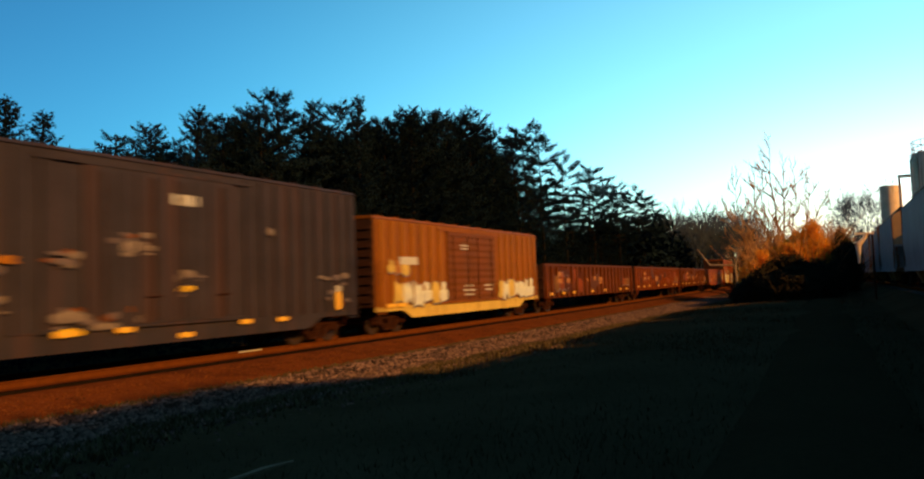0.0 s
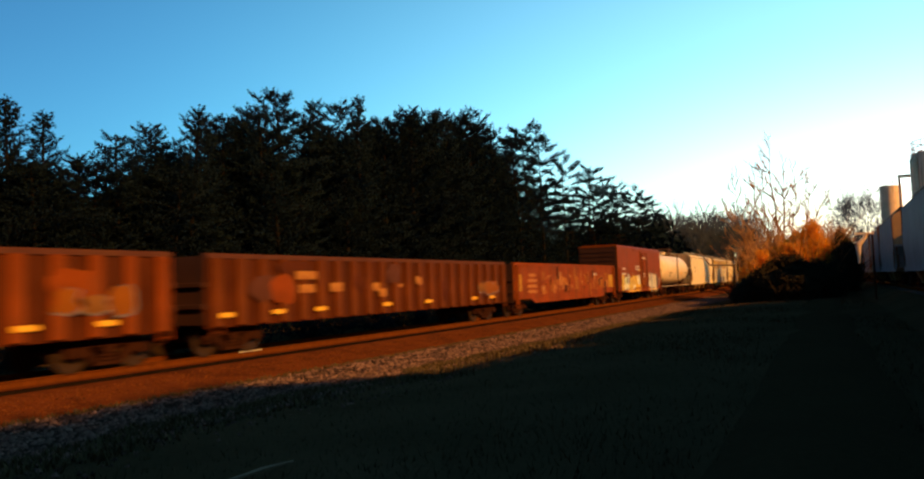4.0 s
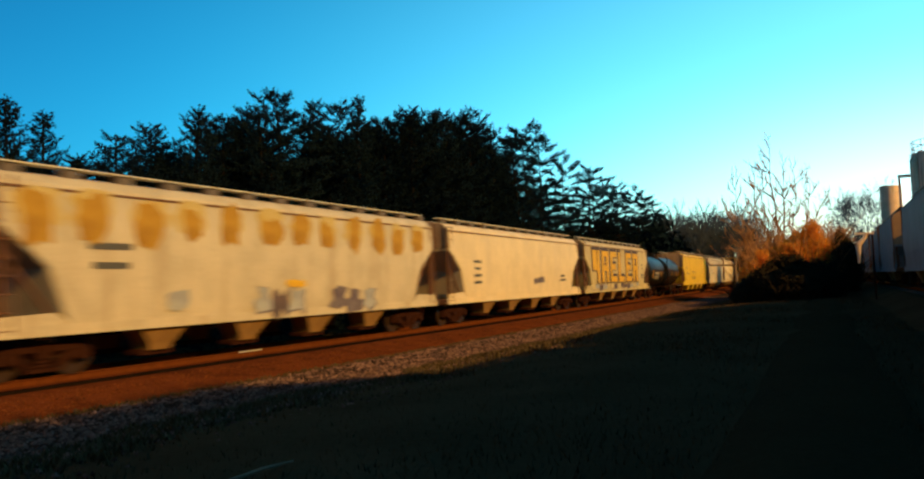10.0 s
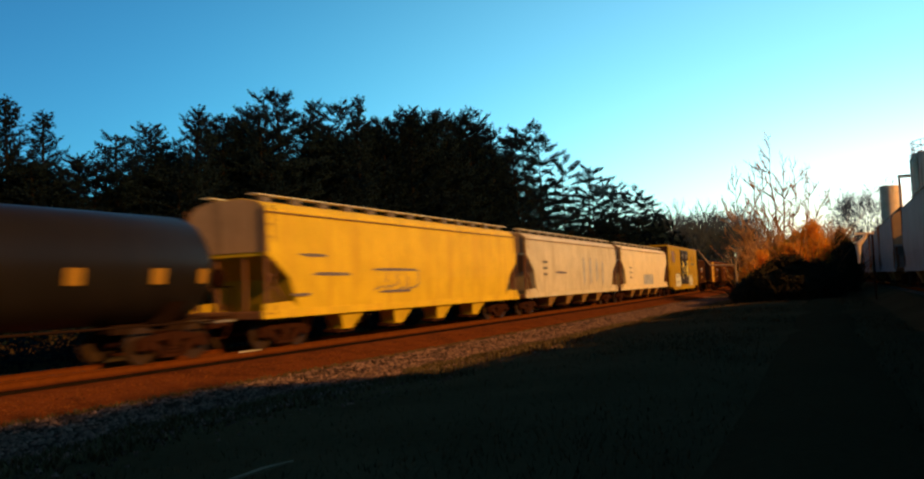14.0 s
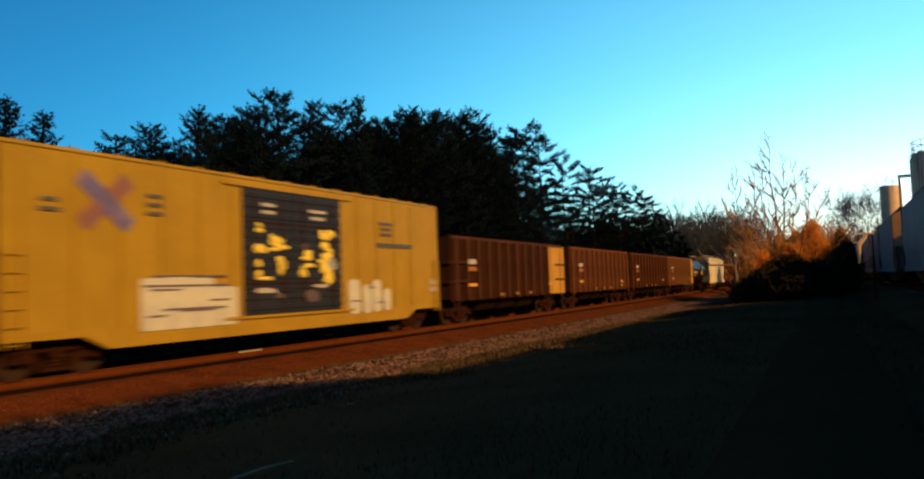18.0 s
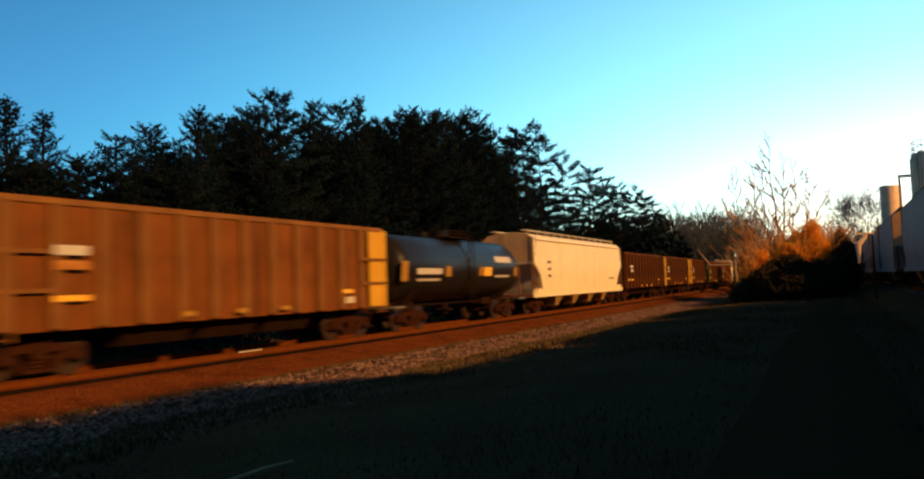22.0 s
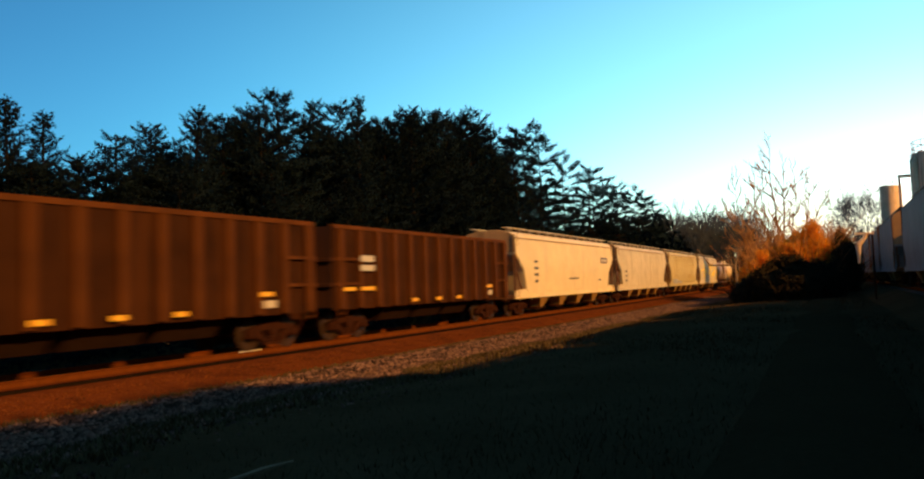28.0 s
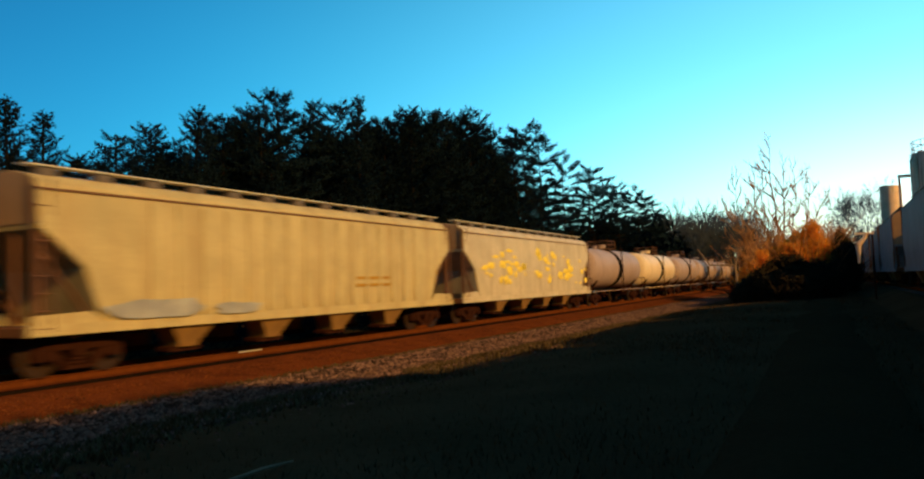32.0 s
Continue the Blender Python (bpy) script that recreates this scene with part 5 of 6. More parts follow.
    for k, (x, z, w, h, m) in enumerate(((-1.5, 1.75, 1.0, 0.16, STENCIL), (-0.9, 1.6, 0.4, 0.2, TAG_PINK), (1.2, 1.85, 0.9, 0.12, STENCIL), (0.7, 1.55, 0.8, 0.4, TAG_PINK), (1.8, 2.6, 0.6, 0.5, TAG_GREY), (0.4, 3.1, 0.3, 0.25, TAG_PINK))):
        blob(c, "graffiti", x, z, w, h, m, 1.622, 580 + k, "faint sprayed mark on the door", 9)
    lines_of_writing(c, -1.3, 4.3, 0.9, STENCIL, 1.61, 2, 0.1, 0.22)
    lines_of_writing(c, 1.1, 4.25, 0.9, STENCIL, 1.61, 2, 0.1, 0.22)
    lines_of_writing(c, 6.0, 3.3, 4.2, STENCIL_DARK, 1.55, 1, 0.16)
    lines_of_writing(c, 5.4, 4.1, 1.1, STENCIL_DARK, 1.55, 3, 0.1, 0.2)
    lines_of_writing(c, 9.0, 1.9, 0.7, STENCIL, 1.55, 2, 0.2, 0.3)
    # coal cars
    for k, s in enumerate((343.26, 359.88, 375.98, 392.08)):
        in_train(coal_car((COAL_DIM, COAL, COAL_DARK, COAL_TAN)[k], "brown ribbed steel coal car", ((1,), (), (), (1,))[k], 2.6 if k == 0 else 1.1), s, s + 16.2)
    # short black tank car
    c = in_train(tank_car(14.52, 1.42, 2.5, TANK_BLACK, "short black tank car with yellow and white panels", None, UNDER), 408.18, 422.70)
    for x, w, h, m in ((-6.0, 0.5, 0.8, PLACARD), (-3.9, 2.2, 0.25, STENCIL), (-3.9, 2.0, 0.1, STENCIL), (-2.2, 0.5, 0.45, PLACARD), (1.2, 0.4, 0.4, PLACARD), (2.0, 0.9, 0.42, REFLECT), (5.5, 0.35, 0.45, PLACARD)):
        tank_mark(c, "stencil" if m is STENCIL else "placard", x, 2.35 if h != 0.1 else 2.0, w, h, m, 1.42, 2.5)
    tank_mark(c, "panel", 4.0, 2.95, 2.0, 0.32, STENCIL, 1.42, 2.5, "white patch")
    tank_mark(c, "stencil", 3.8, 2.12, 1.8, 0.1, STENCIL, 1.42, 2.5)
    c = in_train(covered_hopper(20.69, WHITE_BRIGHT, "bright white covered hopper with small dark stencils", fold=2.8, cut=1.6), 422.70, 443.39)
    lines_of_writing(c, -7.2, 2.9, 0.7, STENCIL_DARK, 1.575, 3, 0.16, 0.4)
    lines_of_writing(c, 6.6, 1.9, 1.4, STENCIL_DARK, 1.56, 1, 0.1)
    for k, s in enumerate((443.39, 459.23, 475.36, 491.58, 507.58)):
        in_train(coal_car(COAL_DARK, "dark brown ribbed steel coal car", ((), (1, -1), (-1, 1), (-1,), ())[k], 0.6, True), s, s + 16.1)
    c = in_train(covered_hopper(20.91, WHITE, "white covered hopper with a dark number panel"), 523.64, 544.55)
    mark(c, "number_panel", 7.2, 3.15, 1.7, 0.42, TAG_SHADE, 1.57, "dark number panel")
    mark(c, "stencil", 7.2, 3.15, 1.3, 0.18, STENCIL, 1.58)
    lines_of_writing(c, -6.8, 2.9, 0.8, STENCIL_DARK, 1.575, 4, 0.14, 0.36)
    lines_of_writing(c, 0.1, 1.93, 2.4, STENCIL_DARK, 1.565, 1, 0.1)
    mark(c, "stencil", 5.9, 1.8, 0.5, 0.14, STENCIL_DARK, 1.565)
    c = in_train(covered_hopper(20.92, WHITE_B, "off-white covered hopper with small dark stencils"), 544.55, 565.47)
    lines_of_writing(c, -7.2, 2.4, 0.9, STENCIL_DARK, 1.575, 3, 0.14, 0.36)
    c = in_train(covered_hopper(20.68, CREAM, "pale covered hopper with vertical side posts and sprayed foot", seams=16), 565.47, 586.15)
    blob(c, "graffiti", -6.6, 1.38, 3.4, 0.5, TAG_GREY, 1.62, 95)
    blob(c, "graffiti", -3.6, 1.3, 1.9, 0.35, TAG_GREY, 1.62, 96)
    lines_of_writing(c, 3.5, 2.1, 3.0, RUST, 1.573, 2, 0.1, 0.25, "faded_writing")
    c = in_train(covered_hopper(20.81, WHITE_B, "pale grey covered hopper with yellow glints painted in"), 586.15, 606.96)
    # these blobs, also named graffiti, paint in glints along the glossy side
    rr = random.Random(97)
    for k in range(60):
        u = rr.random()
        blob(c, "graffiti", -8.0 + 16.6 * u + rr.uniform(-0.6, 0.6), 2.9 - 0.5 * abs(u - 0.35) + rr.uniform(-1.0, 0.6), rr.uniform(0.2, 0.95), rr.uniform(0.12, 0.5), LIME_SPRAY_GLINT, 1.578, 970 + k, "yellow glint painted on the side", 9)
    # a string of tank cars
    for k in range(14):
        a = 606.96 + k * 16.6
        in_train(tank_car(16.6, 1.5, 2.65, TANK_WHITE if k == 1 else TANK_PINK, "pale tank car with a dark band round its middle", TAR), a, a + 16.6)


build_train()


# ---- parked hoppers on the siding, which stands a little higher
SIDE_TURN, SIDE_OFF, SIDE_Z = radians(1.35), 5.23, 0.70


def on_siding(s, off=0.0, z=0.0):
    c, d = math.cos(SIDE_TURN), math.sin(SIDE_TURN)
    o = SIDE_OFF + off
    return Vector((c * s + d * o, d * s - c * o, SIDE_Z + z))


def siding():
    tr = thing("siding_track", "siding track with rusty rails on dark ties", "railway track", kind="structure")
    head = ((0.036, 0.0), (0.036, -0.035), (0.010, -0.05), (0.010, -0.13), (0.07, -0.15))
    prof = [(-y, z) for y, z in head[::-1]] + list(head)
    for off in (-0.755, 0.755):
        g = Geo()
        n = len(prof)
        for s in (-44, 200):
            g.v += [tuple(on_siding(s, off + y, z)) for y, z in prof]
        g.f += [(i, i + 1, n + i + 1, n + i) for i in range(n - 1)]
        part("rail", g.mesh("rail", RAIL_SIDE), tr)
    for k in range(300):
        p = on_siding(-30 + k * 0.54, 0, 0.02)
        part("tie", tie_mesh, tr, at=p, rz=SIDE_TURN)
    g = Geo()
    for s in (-46, 60, 202):
        g.v += [tuple(on_siding(s, off, z)) for off, z in ((-3.4, -0.85), (-1.7, -0.2), (1.7, -0.2), (3.4, -0.85))]
    g.f += [(k * 4 + i, k * 4 + i + 4, k * 4 + i + 5, k * 4 + i + 1) for k in range(2) for i in range(3)]
    tagged(new("siding_ballast", g.mesh("siding_ballast", EARTH)), "dark gravel bed of the siding", "ballast", kind="structure")
    first = covered_hopper(14.0, PALE_GREY, "short grey two-bay covered hopper parked on the siding", 4.72, 2, fold=2.4, cut=1.0, group="hoppers parked on the siding")
    turn = Matrix.Rotation(SIDE_TURN, 4, 'Z')
    # the row is parted at the loading rack to let the sun reach it
    first.matrix_basis = Matrix.Translation(on_siding(40.0)) @ turn
    # the four nearer copies are out of view, added to shade the grass
    for s in [40.0 - 14.0 * k for k in range(1, 5)] + [59.0 + 14.0 * k for k in range(10)]:
        copy_thing(first, Matrix.Translation(on_siding(s)) @ turn)


siding()


# ---- silos and the loading rack behind the siding
def silo(name, x, y, r, h, label, dome=True, cage=True, coat=SILO_MAT):
    t = thing(name, label, "silo", "silos behind the siding")
    t.location = (x, y, ground_z(x, y))
    n = 28
    ring = lambda z, k: [(k * math.cos(6.2832 * i / n), k * math.sin(6.2832 * i / n), z) for i in range(n)]
    rings = [ring(2.6, r * 0.3), ring(4.2, r), ring(h, r)] + ([ring(h + 0.25, r * 0.8), ring(h + 0.45, r * 0.3)] if dome else [])
    part("shell", Geo().rings(rings).mesh("shell", coat, False), t)
    for z in (5.2, h * 0.6, h - 0.1):
        part("hoop", Geo().rings([ring(z, r), ring(z, r + 0.05), ring(z + 0.1, r + 0.05), ring(z + 0.1, r)], False).mesh("hoop", coat), t)
    for k in range(4):
        a = 0.785 + k * 1.5708
        part("leg", Geo().rod((r * 0.95 * math.cos(a), r * 0.95 * math.sin(a), -0.3), (r * 0.95 * math.cos(a), r * 0.95 * math.sin(a), 4.4), 0.12, 8).mesh("leg", coat), t)
    part("ladder", ladder_geo(0.2, h, 0.5).mesh("ladder", GRATING), t, at=(0, r + 0.1, 0), rz=math.pi)
    if cage:
        g = Geo()
        for k in range(16):
            a = 6.2832 * k / 16
            p = (r * 0.97 * math.cos(a), r * 0.97 * math.sin(a))
            q = (r * 0.97 * math.cos(a + 0.3927), r * 0.97 * math.sin(a + 0.3927))
            g.rod((*p, h - 0.05), (*p, h + 1.9), 0.05, 5)
            for z in (0.9, 1.9):
                g.rod((*p, h + z), (*q, h + z), 0.05, 5)
        part("railing", g.mesh("railing", SHADE_STEEL), t, "roof railing")
    return t


silo("silo", 150.0, -7.1, 1.65, 16.0, "short sunlit yellow-tan steel silo", False, False)
silo("silo", 140.0, -13.7, 4.0, 19.7, "tall pale steel silo with a railed top", coat=SILO_PALE)
# added pipe that stands for the orange-lit left edge of the tall silo
leg = thing("elevator_leg", "orange-tan pipe added for the lit edge of the tall silo", "pipe")
leg.location = (138.2, -9.95, ground_z(138.2, -9.95))
part("pipe", Geo().rod((0, 0, -0.2), (0, 0, 18.6), 0.6, 16).mesh("pipe", SILO_MAT, True), leg)
part("cap", Geo().rod((0, 0, 18.6), (0, 0, 19.2), 0.62, 16, 0.2).mesh("cap", SILO_MAT), leg)
for z in (4.0, 9.0, 14.0):
    part("flange", Geo().rod((0, 0, z), (0, 0, z + 0.15), 0.68, 16).mesh("flange", SILO_MAT), leg)
walkway = thing("catwalk", "rusty steel catwalk beside the tall silo", "catwalk")
walkway.location = (140, -10.0, 0)
part("deck", Geo().slab(-0.6, 0.6, 0.0, 2.3, 16.2, 16.6, 0.1).mesh("deck", SILO_MAT), walkway)
part("post", Geo().rod((0, 2.1, 16.2), (0, 2.1, 0.0), 0.16, 8).mesh("post", SILO_PALE), walkway)
rack = thing("loading_rack", "small sunlit yellow loading rack at the siding's end", "loading rack")
rack.location = (50.0, -0.55, ground_z(50.0, -0.55))
part("post", Geo().slab(-0.05, 0.05, -0.80, -0.70, 0.0, 3.76, 0.01).mesh("post", STEEL_DARK), rack)
part("beam", Geo().slab(-0.2, 0.2, -0.85, 0.15, 3.76, 3.88, 0.03).mesh("beam", SILO_MAT), rack)
part("spout", Geo().rod((-0.1, 0.0, 2.15), (-0.1, -0.02, 2.6), 0.07, 10, 0.1).rod((-0.1, -0.02, 2.6), (-0.1, 0.0, 3.2), 0.1, 10, 0.17).rod((-0.1, 0.0, 3.2), (-0.1, -0.3, 3.5), 0.17, 10, 0.1).rod((-0.1, -0.3, 3.5), (-0.1, -0.45, 3.8), 0.1, 10, 0.1).mesh("spout", SILO_MAT), rack, "tapered spout")


# ---- trees
def limb(g, p, way, length, r, rg, bend=0.15, n=3, sides=5):
    pts = [Vector(p)]
    way = Vector(way).normalized()
    for k in range(n):
        way = (way + Vector((rg.uniform(-bend, bend), rg.uniform(-bend, bend), rg.uniform(-bend, bend)))).normalized()
        pts.append(pts[-1] + way * length / n)
    for k in range(n):
        g.rod(pts[k], pts[k + 1], r * (1 - k / n * 0.75), sides, r * (1 - (k + 1) / n * 0.75))
    return pts, way


def tuft(g, c, size, rg, n):
    for _ in range(n):
        d = Vector((rg.gauss(0, 1), rg.gauss(0, 1), rg.gauss(0, 0.7)))
        d = d * (size * rg.random() ** 0.5 / max(0.2, d.length))
        p = c + d
        a = Vector((rg.gauss(0, 1), rg.gauss(0, 1), rg.gauss(0, 0.6))).normalized() * rg.uniform(0.10, 0.24)
        b = a.orthogonal().normalized() * rg.uniform(0.05, 0.10)
        g.add([p - a - b, p - a * 0.2 + b * 1.4, p + a, p + b * 0.2 - a * 0.1], [(0, 1, 2, 3)])


def needles(g, p, way, length, rg, size):
    """a branchlet: tufts of thin blades along it, upturned towards its tip"""
    n = max(2, int(length / 0.13))
    for k in range(n):
        u = (k + rg.random()) / n
        c = p + way * (length * u)
        for j in range(3):
            a = (way * rg.uniform(0.2, 1.0) + Vector((rg.gauss(0, 0.55), rg.gauss(0, 0.55), rg.gauss(0.25, 0.4)))).normalized() * size * rg.uniform(0.6, 1.3) * (1.1 - 0.4 * u)
            b = a.cross(Vector((rg.gauss(0, 1), rg.gauss(0, 1), rg.gauss(0, 1)))).normalized() * rg.uniform(0.022, 0.045)
            g.add([c - b, c + a * 0.5 - b * 1.2, c + a, c + b], [(0, 1, 2, 3)])


SHAPES = {  # lowest branch, branches, rise of the branches, length along the crown, size of a needle tuft
    "pine": (0.34, 60, (-0.12, 0.38), lambda v: (0.45 + 0.75 * math.sin(2.8 * v + 0.25) * (1 - 0.3 * v)) * (1 - 0.62 * v ** 3), 0.24),
    "tall pine": (0.5, 44, (-0.08, 0.22), lambda v: (1.05 - 0.72 * v * v) * (0.75 + 0.25 * math.sin(9 * v)), 0.28),
    "cedar": (0.06, 104, (0.15, 0.75), lambda v: (1 - v) ** 0.7 * 0.98 + 0.04, 0.19),
    "broad": (0.12, 84, (0.0, 0.55), lambda v: (1 - v ** 2.4) * 0.92 + 0.12, 0.22),
}


def evergreen(seed, H, spread, kind):
    """an evergreen of height H: trunk, limbs in tiers, and flat fans of needled branchlets with gaps between the tiers"""
    rg = random.Random(seed)
    wood, crown = Geo(), Geo()
    pts, _ = limb(wood, (0, 0, -0.3), (0, 0, 1), H * 0.97, 0.012 * H, rg, 0.03, 7, 7)
    low, count, rises, shape, size = SHAPES[kind]
    lean = rg.uniform(0, 6.28)
    for k in range(count):
        u = low + (1 - low) * ((k + rg.random()) / count)
        i = min(6, int(u * 7))
        p = pts[i].lerp(pts[i + 1], u * 7 - i)
        v = (u - low) / (1 - low)
        a = k * 2.4 + rg.uniform(-0.5, 0.5)
        length = spread * shape(v) * rg.uniform(0.45, 1.2) * (1 + 0.18 * math.cos(a - lean))
        rise = rg.uniform(*rises) + (0.5 * v if "pine" not in kind else 0.9 * v ** 4)
        lp, way = limb(wood, p, (math.cos(a), math.sin(a), rise), length, 0.0028 * H * (1.1 - v) + 0.008, rg, 0.16, 3, 4)
        flat = Vector((-math.sin(a), math.cos(a), 0))
        start = 0.18 if "pine" not in kind else 0.36
        steps_out = int(3 + length * (6.5 if "pine" not in kind else 8.0))
        for j in range(steps_out):
            t = start + (1 - start) * (j + rg.random()) / steps_out
            n = min(2, int(t * 3))
            c = lp[n].lerp(lp[n + 1], t * 3 - n)
            side = (1 if j % 2 else -1) * rg.uniform(0.35, 1.0)
            w = (way * rg.uniform(0.5, 1.0) + flat * side + Vector((0, 0, rg.gauss(0.16, 0.24)))).normalized()
            needles(crown, c, w, rg.uniform(0.35, 0.85) * (1.15 - 0.55 * t) * (0.6 + 0.3 * min(1.6, length)), rg, size)
        needles(crown, lp[-1], (way + Vector((0, 0, 0.4))).normalized(), 0.4, rg, size)
    for k in range(10):
        w = Vector((rg.gauss(0, 0.22), rg.gauss(0, 0.22), 1)).normalized()
        needles(crown, pts[-1] + Vector((0, 0, 0.2 - k * 0.16)), w if k < 2 else (w + Vector((rg.gauss(0, 0.8), rg.gauss(0, 0.8), -0.2))).normalized(), 0.3 + 0.04 * k, rg, size * 0.8)
    return wood, crown


def tree_thing(name, label, category, group, wood, wood_mat, crown=None, crown_mat=None):
    t = thing(name, label, category, group)
    part("trunk", wood.mesh("trunk", wood_mat), t)
    if crown:
        tagged(part("crown", crown.mesh("crown", crown_mat), t), kind="stuff")
    return t


HEIGHT = 14.0
KINDS = ("cedar", "broad", "pine", "cedar", "pine", "broad", "tall pine", "tall pine")
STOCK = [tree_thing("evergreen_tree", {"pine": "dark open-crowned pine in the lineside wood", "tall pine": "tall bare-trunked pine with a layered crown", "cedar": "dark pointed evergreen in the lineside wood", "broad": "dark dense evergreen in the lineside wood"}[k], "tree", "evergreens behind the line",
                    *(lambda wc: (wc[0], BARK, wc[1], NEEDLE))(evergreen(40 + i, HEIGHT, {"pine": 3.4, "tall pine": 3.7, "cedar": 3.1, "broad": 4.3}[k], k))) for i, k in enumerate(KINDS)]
for i, t in enumerate(STOCK):
    t.location = (5 - 9 * i, 34 + (i % 3) * 3, 0.2)
planted = random.Random(77)


def plant(rows):
    for x, y, h, kind in rows:
        src = STOCK[kind]
        t = copy_thing(src, Matrix.Translation((x, y, ground_z(x, y))) @ Matrix.Rotation(planted.random() * 6.28, 4, 'Z'))
        k = (h - ground_z(x, y)) / (HEIGHT * 0.985)
        w = k ** 0.5 * planted.uniform(0.92, 1.15)
        t.scale = (w, w, k)


plant(((19.3, 29.0, 10.0, 0), (21.5, 30.0, 9.6, 3), (25.3, 33.0, 8.8, 1), (25.4, 30.0, 9.5, 5), (28.9, 32.0, 10.8, 1), (28.4, 29.0, 11.3, 0), (32.8, 31.0, 11.6, 5), (33.8, 28.9, 12.3, 1), (37.3, 29.9, 14.3, 2), (18.2, 30.0, 9.3, 1), (16.2, 29.0, 9.0, 0)))
plant(((44.3, 32.9, 15.1, 1), (48.9, 34.9, 16.6, 2), (43.5, 28.9, 14.6, 3), (46.8, 28.9, 14.0, 5), (48.7, 27.9, 15.0, 1), (58.9, 30.9, 16.8, 5), (58.4, 27.9, 16.6, 1), (52.9, 28.9, 15.4, 5), (61.8, 26.9, 15.4, 3), (65.1, 26.0, 15.4, 2)))
plant(((71.5, 27.6, 17.0, 6), (73.3, 27.0, 16.6, 7), (81.4, 27.3, 14.8, 7), (91.0, 28.0, 15.4, 6), (107.8, 29.9, 15.2, 7), (105.7, 27.9, 14.7, 6), (118.0, 28.2, 15.2, 7), (122.0, 28.6, 14.6, 6), (143.5, 31.2, 14.6, 6), (92.7, 27.6, 13.0, 7), (66.5, 28.6, 15.6, 3), (114.4, 29.6, 14.0, 7)))
# a dense block of broad crowns, with the taller pines before it
plant((
    (50.0, 31.0, 14.6, 5), (52.0, 30.0, 15.2, 1), (54.0, 31.0, 15.9, 5), (55.6, 29.4, 15.7, 1), (57.2, 31.4, 16.4, 5), (59.8, 29.6, 16.7, 1), (61.6, 30.2, 16.8, 5), (62.8, 28.8, 16.4, 1),
    (51.0, 29.0, 13.4, 1), (54.6, 28.2, 13.8, 5), (57.8, 28.6, 14.4, 1), (61.0, 28.4, 14.6, 5),
    (34.5, 30.6, 11.2, 5), (36.4, 31.4, 12.0, 1), (39.2, 30.6, 12.2, 5), (41.4, 30.0, 12.6, 1), (45.6, 30.8, 13.4, 5), (47.6, 30.2, 13.8, 1)))
# the wood behind and below the skyline
for k, t in enumerate([o for o in scene.objects if o.name.startswith("evergreen_tree") and o.parent is None][len(STOCK):]):
    for j in range(5 if t.location.x < 69 else 3):
        x, y = t.location.x + planted.uniform(-2.2, 2.2) * (1 + t.location.x * 0.012), t.location.y + planted.uniform(0.5, 5.0)
        plant(((x, y, t.scale[2] * HEIGHT * (planted.uniform(0.62, 0.88) if t.location.x < 69 else planted.uniform(0.36, 0.6)), planted.choice((1, 5, 1, 3, 5))),))
for k in range(64):
    x = 8 + k * 2.1 + planted.uniform(-1, 1)
    y = LINE_Y + BEND * max(0, x - BEND_FROM) ** 2 + planted.uniform(10, 15) + (k % 3) * 3.0
    h = (5.5 + min(x, 60) * 0.12) * planted.uniform(0.8, 1.05) * (1.0 if x < 78 else 0.8)
    plant(((x, y, h, planted.choice((0, 1, 3, 5, 5))),))


# set near the line in dark needle colour to stand for under-car shade
def underbrush():
    g = Geo()
    rg = random.Random(8)
    for k in range(1150):
        x = 2 + k * 0.14
        off = -rg.uniform(5.0, 10.5)
        p = on_line(x, off)
        base = ground_z(p.x, p.y)
        for j in range(3):
            tuft(g, Vector((p.x + rg.uniform(-0.6, 0.6), p.y + rg.uniform(-0.5, 0.5), base + 0.2 + j * rg.uniform(0.4, 1.0) * (1.0 if off < -7.5 else 0.4))), 0.6, rg, 16)
    tagged(new("underbrush", g.mesh("underbrush", NEEDLE)), "tangled underbrush below the lineside wood, darkened for shade under the cars", "bushes", kind="stuff")


underbrush()


# ---- bare trees
def branch(g, twigs, p, way, length, r, depth, rg, up=0.25, thin=0.017):
    pts, way = limb(g, p, way, length, r, rg, 0.16, 3, 5 if depth > 2 else 3)
    if depth == 0:
        return
    n = rg.choice((3, 4, 4)) if depth > 1 else 4
    for k in range(n):
        u = rg.uniform(0.35, 1.0)
        i = min(2, int(u * 3))
        q = pts[i].lerp(pts[i + 1], u * 3 - i) if i < 3 else pts[3]
        d = Vector((rg.gauss(0, 1), rg.gauss(0, 1), rg.gauss(0, 0.5))).normalized()
        w = (way + d * rg.uniform(0.55, 1.0) + Vector((0, 0, up))).normalized()
        branch(twigs, twigs, q, w, length * rg.uniform(0.5, 0.78), max(thin, r * (1 - u * 0.5) * 0.62), depth - 1, rg, up, thin)


